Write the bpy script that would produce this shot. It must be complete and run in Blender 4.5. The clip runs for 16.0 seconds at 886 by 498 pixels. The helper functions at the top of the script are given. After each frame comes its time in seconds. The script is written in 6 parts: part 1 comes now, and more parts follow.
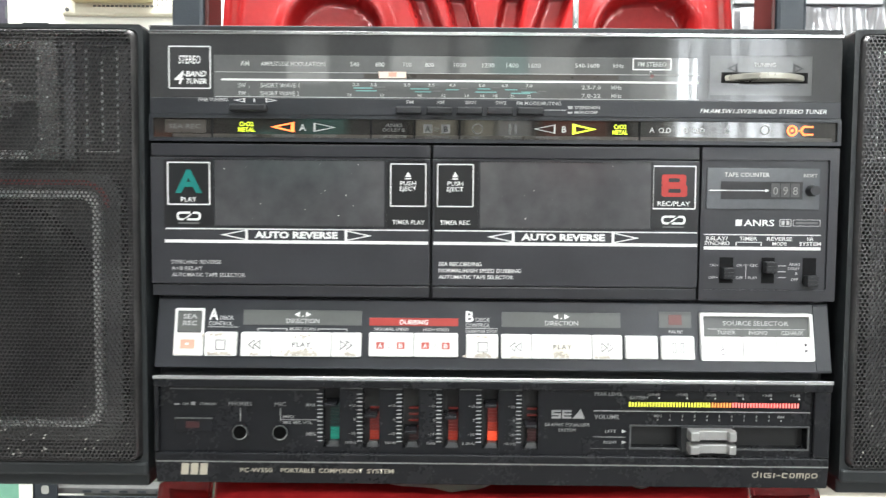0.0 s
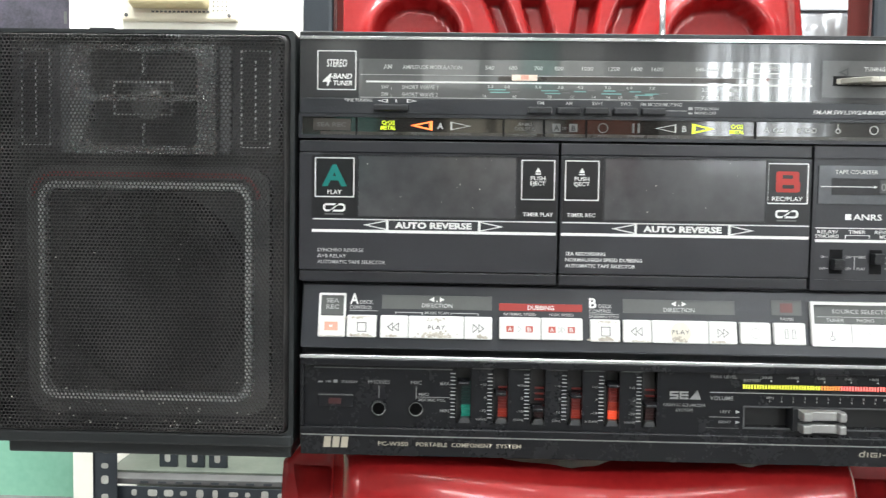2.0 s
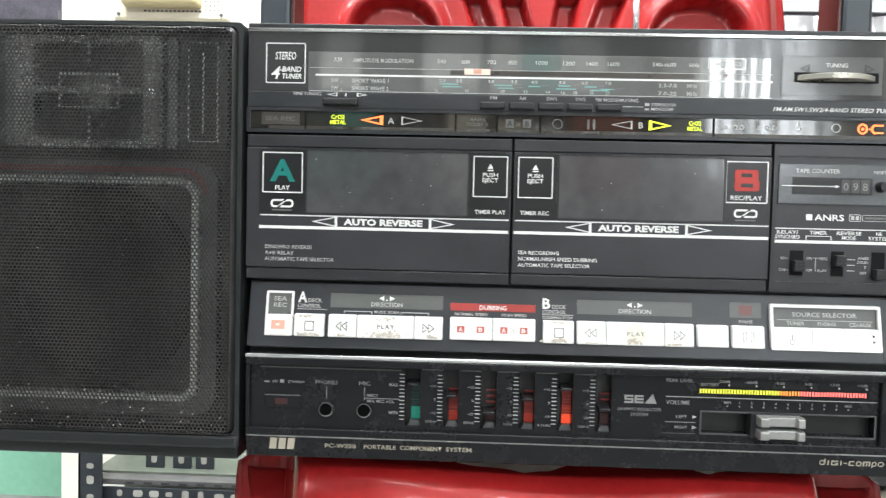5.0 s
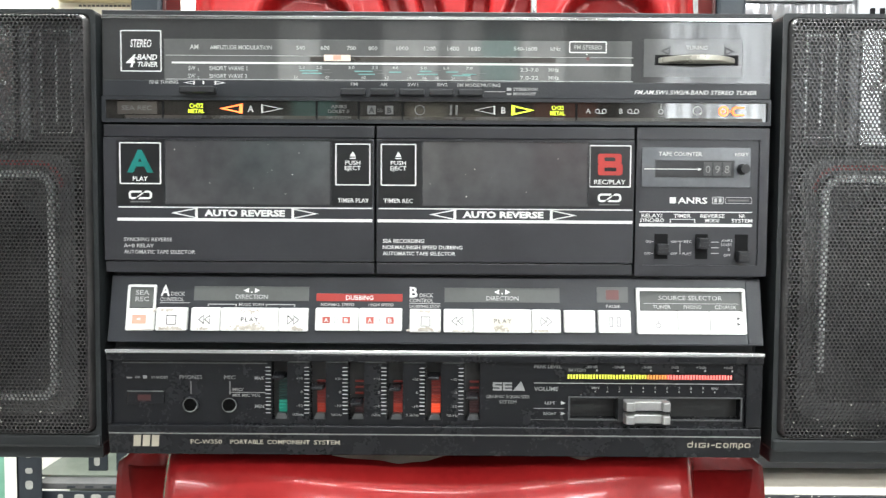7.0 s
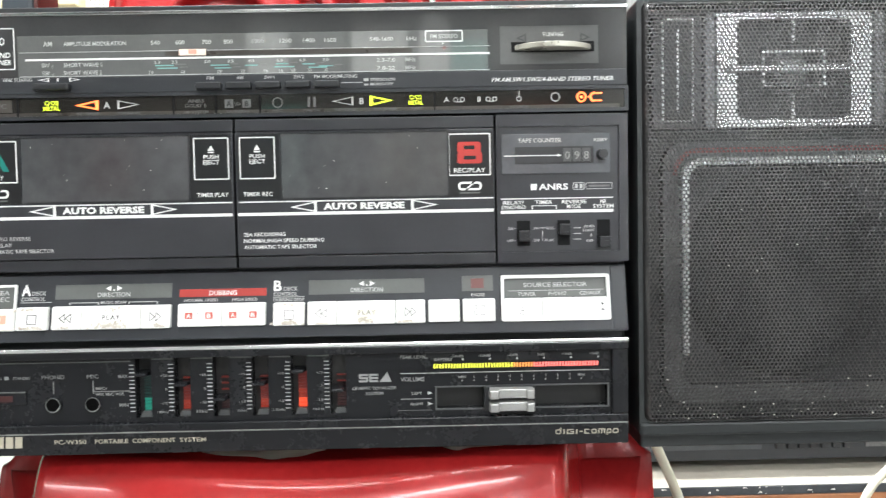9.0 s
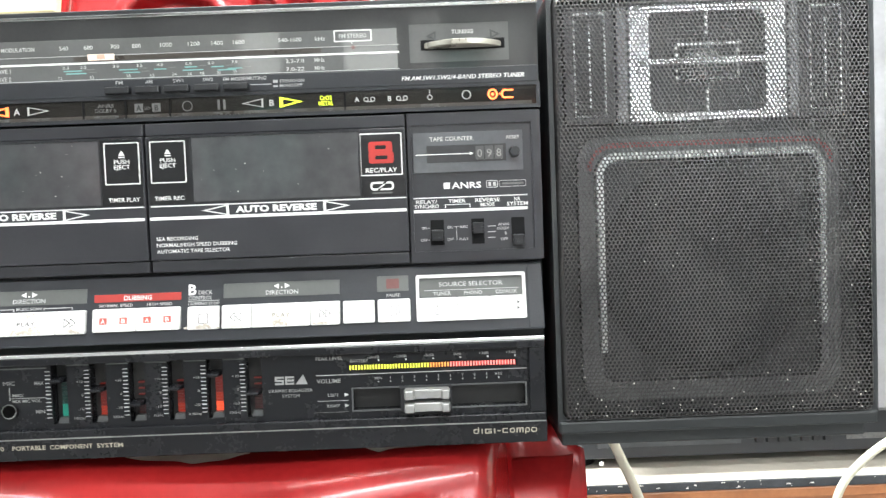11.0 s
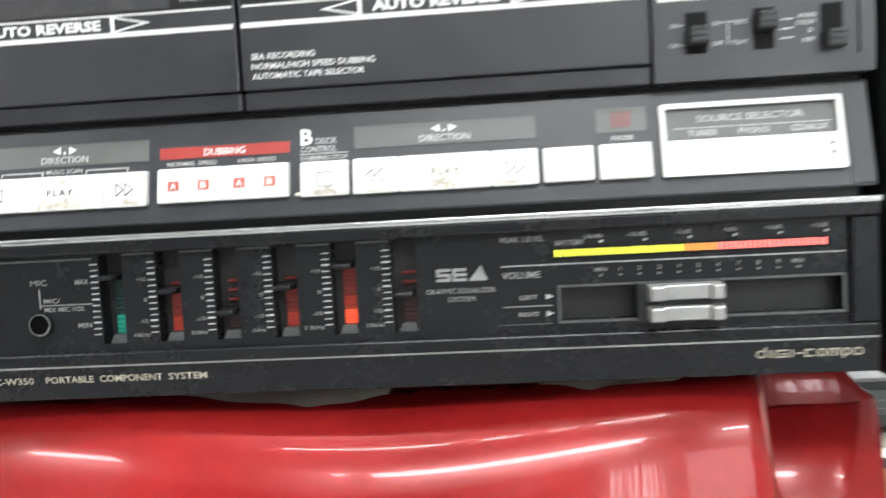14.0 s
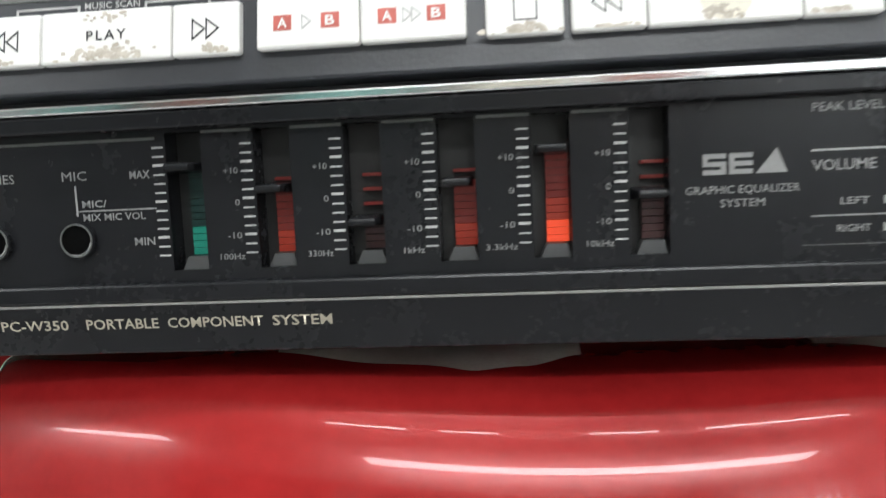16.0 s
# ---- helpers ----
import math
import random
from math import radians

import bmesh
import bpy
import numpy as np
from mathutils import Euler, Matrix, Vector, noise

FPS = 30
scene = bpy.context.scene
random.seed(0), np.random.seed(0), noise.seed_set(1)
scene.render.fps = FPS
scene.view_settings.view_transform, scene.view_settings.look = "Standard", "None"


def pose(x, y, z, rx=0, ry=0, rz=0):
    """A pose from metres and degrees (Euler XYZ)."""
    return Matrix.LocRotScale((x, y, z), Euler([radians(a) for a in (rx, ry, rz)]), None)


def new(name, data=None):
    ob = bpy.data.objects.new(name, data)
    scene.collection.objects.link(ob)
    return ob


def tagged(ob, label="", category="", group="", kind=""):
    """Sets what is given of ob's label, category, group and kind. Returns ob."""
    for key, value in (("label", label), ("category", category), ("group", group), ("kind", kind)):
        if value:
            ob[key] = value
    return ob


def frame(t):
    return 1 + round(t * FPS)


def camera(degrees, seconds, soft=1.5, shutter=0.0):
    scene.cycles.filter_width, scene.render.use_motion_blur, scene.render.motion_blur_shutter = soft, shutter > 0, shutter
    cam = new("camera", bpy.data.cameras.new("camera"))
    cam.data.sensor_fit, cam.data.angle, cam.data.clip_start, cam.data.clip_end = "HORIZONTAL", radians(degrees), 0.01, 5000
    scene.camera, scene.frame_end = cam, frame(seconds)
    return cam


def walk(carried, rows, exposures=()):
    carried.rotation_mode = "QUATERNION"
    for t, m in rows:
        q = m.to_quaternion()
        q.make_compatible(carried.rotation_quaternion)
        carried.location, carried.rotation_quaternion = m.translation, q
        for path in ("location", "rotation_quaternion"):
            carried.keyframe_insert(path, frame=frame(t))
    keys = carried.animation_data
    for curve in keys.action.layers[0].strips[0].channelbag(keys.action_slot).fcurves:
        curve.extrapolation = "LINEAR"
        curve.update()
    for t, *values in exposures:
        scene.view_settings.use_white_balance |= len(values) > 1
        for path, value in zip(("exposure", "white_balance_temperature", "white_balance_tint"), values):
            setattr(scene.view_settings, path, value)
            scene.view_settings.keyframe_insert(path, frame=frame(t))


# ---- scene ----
cam = camera(62.56, 16.0, soft=1.32, shutter=0.6)
ROWS = [
    (0.0, -0.0252, -0.3510, 0.6124, 0.32, -3.03, -0.48),
    (0.5, -0.0406, -0.3656, 0.6086, 0.48, -2.88, -0.50),
    (1.0, -0.0542, -0.3720, 0.6070, 0.66, -2.77, -0.60),
    (1.5, -0.0690, -0.3722, 0.6061, 0.93, -2.79, -0.66),
    (2.0, -0.0824, -0.3789, 0.6057, 1.53, -2.68, -0.87),
    (2.5, -0.0901, -0.3735, 0.6052, 1.93, -2.65, -1.03),
    (3.0, -0.0896, -0.3748, 0.6054, 2.37, -2.52, -1.23),
    (5.5, -0.0420, -0.3674, 0.6019, 1.83, -2.40, -1.29),
    (6.0, -0.0296, -0.3654, 0.6006, 1.39, -2.45, -1.07),
    (6.5, -0.0126, -0.3622, 0.5990, 0.69, -2.57, -0.79),
    (7.0, 0.0016, -0.3630, 0.5999, 0.13, -2.70, -0.37),
    (7.5, 0.0072, -0.3630, 0.5954, -0.27, -2.51, 0.02),
    (8.0, 0.0261, -0.3610, 0.5918, -0.73, -2.25, 0.50),
    (8.5, 0.0448, -0.3601, 0.5916, -0.71, -2.21, 0.81),
    (9.0, 0.0650, -0.3624, 0.5920, -0.69, -2.25, 1.06),
    (9.5, 0.0795, -0.3645, 0.5958, -0.72, -2.29, 1.26),
    (10.0, 0.0898, -0.3659, 0.5974, -0.70, -2.51, 1.61),
    (12.5, 0.1299, -0.3146, 0.5672, 1.08, -2.12, 3.17),
    (13.0, 0.1088, -0.2856, 0.5575, 1.89, -2.65, 3.37),
    (13.5, 0.0792, -0.2582, 0.5486, 3.12, -3.08, 3.30),
    (14.0, 0.0459, -0.2313, 0.5370, 4.11, -3.53, 3.09),
    (14.5, 0.0233, -0.2060, 0.5299, 4.66, -3.98, 2.81),
    (15.0, 0.0096, -0.1877, 0.5247, 4.80, -4.49, 2.58),
    (15.5, -0.0005, -0.1694, 0.5200, 5.23, -5.08, 2.47),
    (16.0, -0.0108, -0.1522, 0.5143, 5.58, -5.57, 2.60),
]
walk(cam, [(t, pose(x, y, z, 90 + pitch, roll, yaw)) for t, x, y, z, yaw, pitch, roll in ROWS],
     [(0.0, 0.12), (2.0, -0.12), (2.6, -0.27), (5.5, 0.0), (7.0, 0.12), (10.0, 0.26), (12.5, 0.51), (14.5, 0.12), (16.0, -0.20)])

# ---- world and light ----
world = bpy.data.worlds.new("world")
scene.world = world
world.use_nodes = True
world.node_tree.nodes["Background"].inputs[0].default_value = (0.75, 0.85, 1.0, 1)
world.node_tree.nodes["Background"].inputs[1].default_value = 0.25
scene.view_settings.exposure = 0.0


def area_lamp(name, x, y, z, rx, ry, rz, sx, sy, watts, colour):
    data = bpy.data.lights.new(name, "AREA")
    data.shape, data.size, data.size_y = "RECTANGLE", sx, sy
    data.energy, data.color = watts, colour
    ob = new(name, data)
    ob.matrix_world = pose(x, y, z, rx, ry, rz)
    return ob


# battens: (x from, x to, y, tube width, watts); the last two are added fill for backrest and fronts
COOL = (0.95, 0.985, 1.0)
BATTENS_AND_FILLS = ((-0.62, 1.28, -2.62, 0.26, 62), (-3.95, -2.30, -2.62, 0.22, 40), (2.25, 3.40, -2.62, 0.12, 34), (-1.15, 0.35, 0.30, 0.20, 165), (-0.70, 0.80, -0.50, 0.06, 40))
# One batten split into lengths so its highlight on the seat breaks up.
SHORT_TUBES = ((-0.60, -0.25), (-0.13, 0.05), (0.20, 0.38), (0.52, 1.06))
for bx0, bx1, by, wide, watts in BATTENS_AND_FILLS:
    area_lamp("tube_light", (bx0 + bx1) / 2, by, 2.585, 0, 0, 0, bx1 - bx0, wide, watts, COOL)
for bx0, bx1 in SHORT_TUBES:
    area_lamp("tube_light", (bx0 + bx1) / 2, -1.32, 2.585, 0, 0, 0, bx1 - bx0, 0.045, 8 * (bx1 - bx0), COOL)
area_lamp("window_light", 1.21, -2.98, 1.25, 90, 0, 0, 0.56, 1.2, 20, (0.93, 0.97, 1.0))


# ---- materials ----
def material(name, base, rough=0.5, metal=0.0, vary=0.12, scale=40.0, bump=0.0, bump_scale=900.0, second=None, amount=0.5,
             emit=None, glow=0.0, coat=0.0, wear=0.0, spec=0.5):
    """Principled material with colour variation at two scales, roughness wear and fine relief."""
    m = bpy.data.materials.new(name)
    m.use_nodes = True
    nt = m.node_tree
    nodes, links = nt.nodes, nt.links
    b = nodes["Principled BSDF"]
    b.inputs["Roughness"].default_value = rough
    b.inputs["Metallic"].default_value = metal
    b.inputs["Coat Weight"].default_value = coat
    b.inputs["Coat Roughness"].default_value = 0.04
    b.inputs["Specular IOR Level"].default_value = spec
    co = nodes.new("ShaderNodeTexCoord")
    big = nodes.new("ShaderNodeTexNoise")
    big.inputs["Scale"].default_value = scale
    big.inputs["Detail"].default_value = 5
    small = nodes.new("ShaderNodeTexNoise")
    small.inputs["Scale"].default_value = scale * 14
    small.inputs["Detail"].default_value = 3
    links.new(co.outputs["Object"], big.inputs["Vector"])
    links.new(co.outputs["Object"], small.inputs["Vector"])
    mix = nodes.new("ShaderNodeMath")
    mix.operation = "MULTIPLY_ADD"
    links.new(small.outputs["Fac"], mix.inputs[0])
    mix.inputs[1].default_value = 0.35
    links.new(big.outputs["Fac"], mix.inputs[2])
    ramp = nodes.new("ShaderNodeMapRange")
    ramp.inputs["From Min"].default_value = 0.42
    ramp.inputs["From Max"].default_value = 0.92
    ramp.inputs["To Min"].default_value = 0.0
    ramp.inputs["To Max"].default_value = 1.0
    links.new(mix.outputs[0], ramp.inputs["Value"])
    col = nodes.new("ShaderNodeMix")
    col.data_type = "RGBA"
    lo = [max(0.0, c * (1 - vary)) for c in base]
    hi = second or [min(1.0, c * (1 + vary)) for c in base]
    col.inputs["A"].default_value = (*lo, 1)
    col.inputs["B"].default_value = (*hi, 1)
    links.new(ramp.outputs[0], col.inputs["Factor"])
    links.new(col.outputs["Result"], b.inputs["Base Color"])
    if wear:
        rr = nodes.new("ShaderNodeMapRange")
        rr.inputs["From Min"].default_value = 0.3
        rr.inputs["From Max"].default_value = 1.0
        rr.inputs["To Min"].default_value = max(0.02, rough - wear)
        rr.inputs["To Max"].default_value = min(1.0, rough + wear)
        links.new(mix.outputs[0], rr.inputs["Value"])
        links.new(rr.outputs[0], b.inputs["Roughness"])
    if bump:
        grain = nodes.new("ShaderNodeTexNoise")
        grain.inputs["Scale"].default_value = bump_scale
        grain.inputs["Detail"].default_value = 2
        links.new(co.outputs["Object"], grain.inputs["Vector"])
        bp = nodes.new("ShaderNodeBump")
        bp.inputs["Strength"].default_value = bump
        bp.inputs["Distance"].default_value = 0.0004
        links.new(grain.outputs["Fac"], bp.inputs["Height"])
        links.new(bp.outputs["Normal"], b.inputs["Normal"])
    if emit:
        b.inputs["Emission Color"].default_value = (*emit, 1)
        b.inputs["Emission Strength"].default_value = glow
    return m


BLACK = material("black_satin_plastic", (0.016, 0.017, 0.019), 0.4, bump=0.25, wear=0.1, coat=0.0)
EQ_PANEL = material("smooth_black_fascia", (0.0105, 0.011, 0.0128), 0.27, bump=0.02, vary=0.05, wear=0.015, spec=0.32)
CHARCOAL = material("charcoal_plastic", (0.022, 0.024, 0.028), 0.38, bump=0.2, wear=0.1)
GLOSS = material("glossy_black_panel", (0.050, 0.0505, 0.051), 0.08, wear=0.012, coat=0.25, spec=0.5)
DIAL = material("smoked_dial_plastic", (0.130, 0.133, 0.130), 0.04, wear=0.01, coat=0.8, spec=0.8)
BAY = material("grey_bay_plastic", (0.105, 0.106, 0.105), 0.10, wear=0.015, coat=0.1, spec=0.5)
STRIP = material("smoked_strip_plastic", (0.024, 0.022, 0.020), 0.06, wear=0.02, coat=0.5, spec=0.7)
STRIP_EDGE = material("brown_strip_edge", (0.055, 0.048, 0.042), 0.3, wear=0.1)
HOUSING = material("housing_plastic", (0.027, 0.0275, 0.0315), 0.33, bump=0.15, wear=0.08)
DOOR = material("deck_door_plastic", (0.0305, 0.031, 0.0355), 0.36, bump=0.12, wear=0.08)
WINDOW = material("dusty_smoked_window", (0.052, 0.052, 0.056), 0.2, vary=0.3, scale=9, second=(0.098, 0.098, 0.101), wear=0.06, coat=0.3)
LABEL_BLACK = material("label_black", (0.013, 0.013, 0.014), 0.3)
BTN_PANEL = material("button_panel_plastic", (0.030, 0.032, 0.037), 0.33, bump=0.15, wear=0.08)
GREY_PLATE = material("grey_print_plate", (0.105, 0.11, 0.105), 0.4, wear=0.08)
RED_PLATE = material("red_print_plate", (0.34, 0.035, 0.028), 0.4, wear=0.08)
DARK_RED = material("dark_red_plate", (0.14, 0.055, 0.05), 0.35)
WHITE_BTN = material("worn_white_button", (0.76, 0.75, 0.72), 0.38, vary=0.04, scale=60, second=(0.79, 0.785, 0.765), wear=0.08)
CREAM_BTN = material("salmon_white_button", (0.82, 0.78, 0.73), 0.4, vary=0.03, scale=60)
GRIME = material("worn_off_paint", (0.42, 0.36, 0.28), 0.6, vary=0.35, scale=220, second=(0.66, 0.61, 0.53))
SALMON = material("salmon_print", (0.68, 0.35, 0.26), 0.5)
INK = material("white_ink", (0.78, 0.78, 0.76), 0.5, vary=0.06, scale=300)
INK_GREY = material("faded_ink", (0.46, 0.46, 0.45), 0.5, vary=0.2, scale=300)
INK_DIM = material("dim_ink", (0.13, 0.13, 0.128), 0.5, vary=0.25, scale=300)
FADED_DIGIT = material("faded_digit_ink", (0.25, 0.25, 0.24), 0.5, vary=0.2, scale=300)
INK_SOFT = material("thin_grey_ink", (0.27, 0.27, 0.265), 0.5, vary=0.2, scale=300)
INK_DARK = material("black_ink", (0.03, 0.03, 0.032), 0.5)
INK_RED = material("red_ink", (0.42, 0.034, 0.027), 0.45)
FADED_RED = material("faded_red_print", (0.50, 0.11, 0.085), 0.45, vary=0.15, scale=200)
INK_TEAL = material("teal_ink", (0.005, 0.175, 0.15), 0.4)
INK_CYAN = material("pale_teal_ink", (0.16, 0.36, 0.34), 0.5)
INK_GOLD = material("pale_gold_ink", (0.52, 0.475, 0.38), 0.35, metal=0.3)
CHROME = material("chrome_trim", (0.85, 0.86, 0.88), 0.16, metal=1.0, vary=0.05, wear=0.06)
SILVER = material("silver_plastic_knob", (0.36, 0.36, 0.35), 0.32, metal=0.55, wear=0.1)
WHEEL = material("grey_thumbwheel", (0.46, 0.44, 0.38), 0.3, metal=0.5, wear=0.08)
# Black for trim and rubber, and for the shade of uncut slots.
RECESS = material("black_trim_and_slot_shade", (0.010, 0.010, 0.0105), 0.8, spec=0.12)
# Near-black that paints the shade inside the jack sockets.
SOCKET_SHADE = material("socket_shade_black", (0.003, 0.003, 0.003), 0.9, spec=0.03)
FOOT_GREY = material("grey_slot_ramp", (0.07, 0.072, 0.073), 0.4)
AMBER = material("lit_orange_lamp", (0.8, 0.2, 0.05), 0.4, emit=(1.0, 0.16, 0.04), glow=2.2)
POINTER = material("lit_dial_pointer", (0.74, 0.62, 0.54), 0.4, emit=(1.0, 0.50, 0.34), glow=0.25)
LIME = material("lit_lime_lamp", (0.5, 0.6, 0.05), 0.4, emit=(0.72, 0.9, 0.03), glow=1.25)
YELLOW = material("lit_yellow_bar", (0.6, 0.6, 0.05), 0.4, emit=(0.82, 0.86, 0.08), glow=1.5)
RED_LED = material("lit_red_bar", (0.7, 0.1, 0.08), 0.4, emit=(1.0, 0.20, 0.18), glow=2.1)
ORANGE_LED = material("lit_orange_bar", (0.7, 0.25, 0.08), 0.4, emit=(1.0, 0.36, 0.06), glow=1.3)
EQ_RED = material("red_slider_scale", (0.12, 0.012, 0.009), 0.35, emit=(1.0, 0.05, 0.02), glow=0.025)
EQ_MID = material("warm_slider_scale", (0.2, 0.02, 0.01), 0.35, emit=(1.0, 0.07, 0.02), glow=0.09)
EQ_HOT = material("lit_slider_scale", (0.6, 0.05, 0.02), 0.35, emit=(1.0, 0.10, 0.03), glow=0.48)
EQ_GREEN = material("green_slider_scale", (0.008, 0.17, 0.12), 0.35, emit=(0.02, 0.6, 0.42), glow=0.10)
EQ_TEAL = material("dim_green_slider_scale", (0.004, 0.03, 0.026), 0.35)
EQ_DARK = material("dark_slider_scale", (0.045, 0.012, 0.012), 0.4)
GRILLE = material("painted_steel_grille", (0.085, 0.083, 0.085), 0.38, metal=0.85, vary=0.2, scale=25, second=(0.135, 0.130, 0.128), wear=0.1)
CASE = material("speaker_case_plastic", (0.016, 0.019, 0.020), 0.45, bump=0.3, wear=0.1)
BAFFLE = material("dark_baffle", (0.055, 0.055, 0.058), 0.5, vary=0.25)
BEZEL = material("grey_baffle_bezel", (0.32, 0.32, 0.33), 0.4, metal=0.6, vary=0.15)
BEZEL_DIM = material("dim_grey_bezel", (0.125, 0.127, 0.127), 0.42, metal=0.3, vary=0.2)
SLOT_BED = material("dull_slot_bed", (0.010, 0.0098, 0.0098), 0.5)
WORN_SPOT = material("thumbed_cream_paint", (0.70, 0.66, 0.56), 0.5, vary=0.12, scale=120)
WELL = material("dim_baffle_well", (0.026, 0.026, 0.028), 0.6, vary=0.25)
BEZEL_DARK = material("dim_digit_wheel", (0.07, 0.07, 0.07), 0.4)
COUNTER_WIN = material("grey_counter_window", (0.100, 0.106, 0.114), 0.16, vary=0.15, wear=0.05, coat=0.1)
CONE = material("grey_paper_cone", (0.035, 0.034, 0.034), 0.7, vary=0.25, bump=0.3)
SURROUND = material("black_foam_surround", (0.010, 0.010, 0.011), 0.65)
TWEET_FRAME = material("brushed_silver_frame", (0.80, 0.80, 0.80), 0.26, metal=0.85, vary=0.06, wear=0.06)
SOFT_BEAD = material("satin_grey_bead", (0.84, 0.84, 0.83), 0.36, metal=0.7, wear=0.06)
BEAD = material("silver_bead_trim", (0.82, 0.82, 0.82), 0.36, metal=0.75, wear=0.06)
RED_LINE = material("dull_red_line", (0.22, 0.045, 0.042), 0.5)
DUST = material("pale_dust_specks", (0.62, 0.60, 0.55), 0.9)
RED_CHAIR = material("metallic_red_plastic", (0.31, 0.012, 0.013), 0.21, metal=0.08, vary=0.2, scale=16, second=(0.37, 0.018, 0.018), bump=0.05, bump_scale=160, wear=0.05, coat=0.34, spec=0.26)
RED_CHAIR.node_tree.nodes["Principled BSDF"].inputs["Coat Roughness"].default_value = 0.02
DIAL.node_tree.nodes["Principled BSDF"].inputs["Coat IOR"].default_value = 1.8
PLASTIC_FILM = material("crumpled_grey_film", (0.60, 0.47, 0.42), 0.28, vary=0.2, scale=60, bump=0.3, bump_scale=120, second=(0.74, 0.65, 0.60))
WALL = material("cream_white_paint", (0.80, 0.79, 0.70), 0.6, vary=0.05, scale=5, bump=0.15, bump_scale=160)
# Darker beige: the recessed wall's shade is put into its colour.
WALL_SHADED = material("shaded_beige_paint", (0.36, 0.36, 0.30), 0.6, vary=0.15, scale=4, bump=0.15, bump_scale=160, second=(0.45, 0.45, 0.375))
WALL_GREEN = material("green_gloss_paint", (0.19, 0.44, 0.31), 0.3, vary=0.15, scale=5, bump=0.1, bump_scale=80, second=(0.26, 0.52, 0.38))
PLATE = material("aged_beige_plastic", (0.70, 0.655, 0.52), 0.45, vary=0.06, scale=20)
PLATE_DARK = material("yellowed_beige_plastic", (0.55, 0.47, 0.28), 0.45, vary=0.08, scale=20)
RACK = material("dark_slotted_steel", (0.026, 0.032, 0.038), 0.45, metal=0.3, vary=0.25, scale=20, wear=0.1)
RACK_GREY = material("dusty_grey_steel", (0.10, 0.10, 0.098), 0.55, metal=0.3, vary=0.25, scale=30)
HOLE_LIGHT = material("pale_slot_backing", (0.30, 0.30, 0.27), 0.8, vary=0.3, scale=30)
SHELF_BOARD = material("grey_green_shelf_board", (0.085, 0.105, 0.088), 0.35, vary=0.35, scale=9, second=(0.14, 0.155, 0.125))
LAMINATE = material("pale_laminate", (0.50, 0.46, 0.385), 0.4, vary=0.12, scale=9, second=(0.58, 0.54, 0.46))
EDGE_BLACK = material("chipped_black_edging", (0.035, 0.038, 0.042), 0.4, vary=0.4, scale=40)
CHIP = material("exposed_white_chips", (0.70, 0.68, 0.62), 0.7)
WOOD = material("orange_wood_veneer", (0.34, 0.125, 0.045), 0.4, vary=0.25, scale=11, second=(0.43, 0.17, 0.065), coat=0.2)
CABLE = material("cream_cable_sheath", (0.66, 0.63, 0.50), 0.45, vary=0.06, scale=20)
AMP_SILVER = material("grey_fascia_plate", (0.075, 0.08, 0.085), 0.35, metal=0.4)
STEEL = material("polished_steel_rod", (0.75, 0.76, 0.78), 0.14, metal=1.0, vary=0.03)
HANDLE = material("slate_handle_plastic", (0.045, 0.055, 0.066), 0.42, bump=0.2, wear=0.1)
BROWN = material("maroon_plastic", (0.085, 0.022, 0.019), 0.35, wear=0.08)
SPEAKER_GREY = material("mottled_grey_box", (0.13, 0.135, 0.14), 0.5, vary=0.4, scale=25, second=(0.26, 0.27, 0.28))
FILM_SILVER = material("silver_grey_film", (0.40, 0.40, 0.41), 0.16, metal=0.5, vary=0.15, scale=12, wear=0.06)
POSTER = material("dark_printed_sheet", (0.02, 0.022, 0.03), 0.3, vary=0.5, scale=14, second=(0.09, 0.08, 0.11))
FLOOR_MAT = material("grey_floor_tile", (0.16, 0.155, 0.15), 0.4, vary=0.12, scale=6)
CEIL = material("white_ceiling_paint", (0.78, 0.78, 0.76), 0.8, vary=0.03, scale=3)
ROOM = material("grey_room_paint", (0.50, 0.50, 0.495), 0.7, vary=0.05, scale=3)
SLAT = material("white_blind_slat", (0.72, 0.73, 0.74), 0.6, vary=0.05, scale=8)
SKY_CARD = material("bright_outside", (0.8, 0.85, 0.9), 0.9, emit=(0.92, 0.97, 1.0), glow=3.6)


# ---- builders (millimetres on the face plane: x across, z up, y towards the back) ----
MM = 0.001


def attach(ob, parent):
    """Parents ob where it stands; top-level holders carry only a place."""
    ob.parent = parent
    if parent.parent is None:
        ob.matrix_parent_inverse = Matrix.Translation(-parent.location)
    return ob


def link(name, bm, mat, parent=None, smooth=False):
    me = bpy.data.meshes.new(name)
    bm.to_mesh(me)
    bm.free()
    me.materials.append(mat)
    if smooth:
        for p in me.polygons:
            p.use_smooth = True
    ob = new(name, me)
    if parent is not None:
        attach(ob, parent)
    return ob


def part(name, bm, mat, parent, label="", smooth=False):
    ob = link(name, bm, mat, parent, smooth)
    return tagged(ob, label)


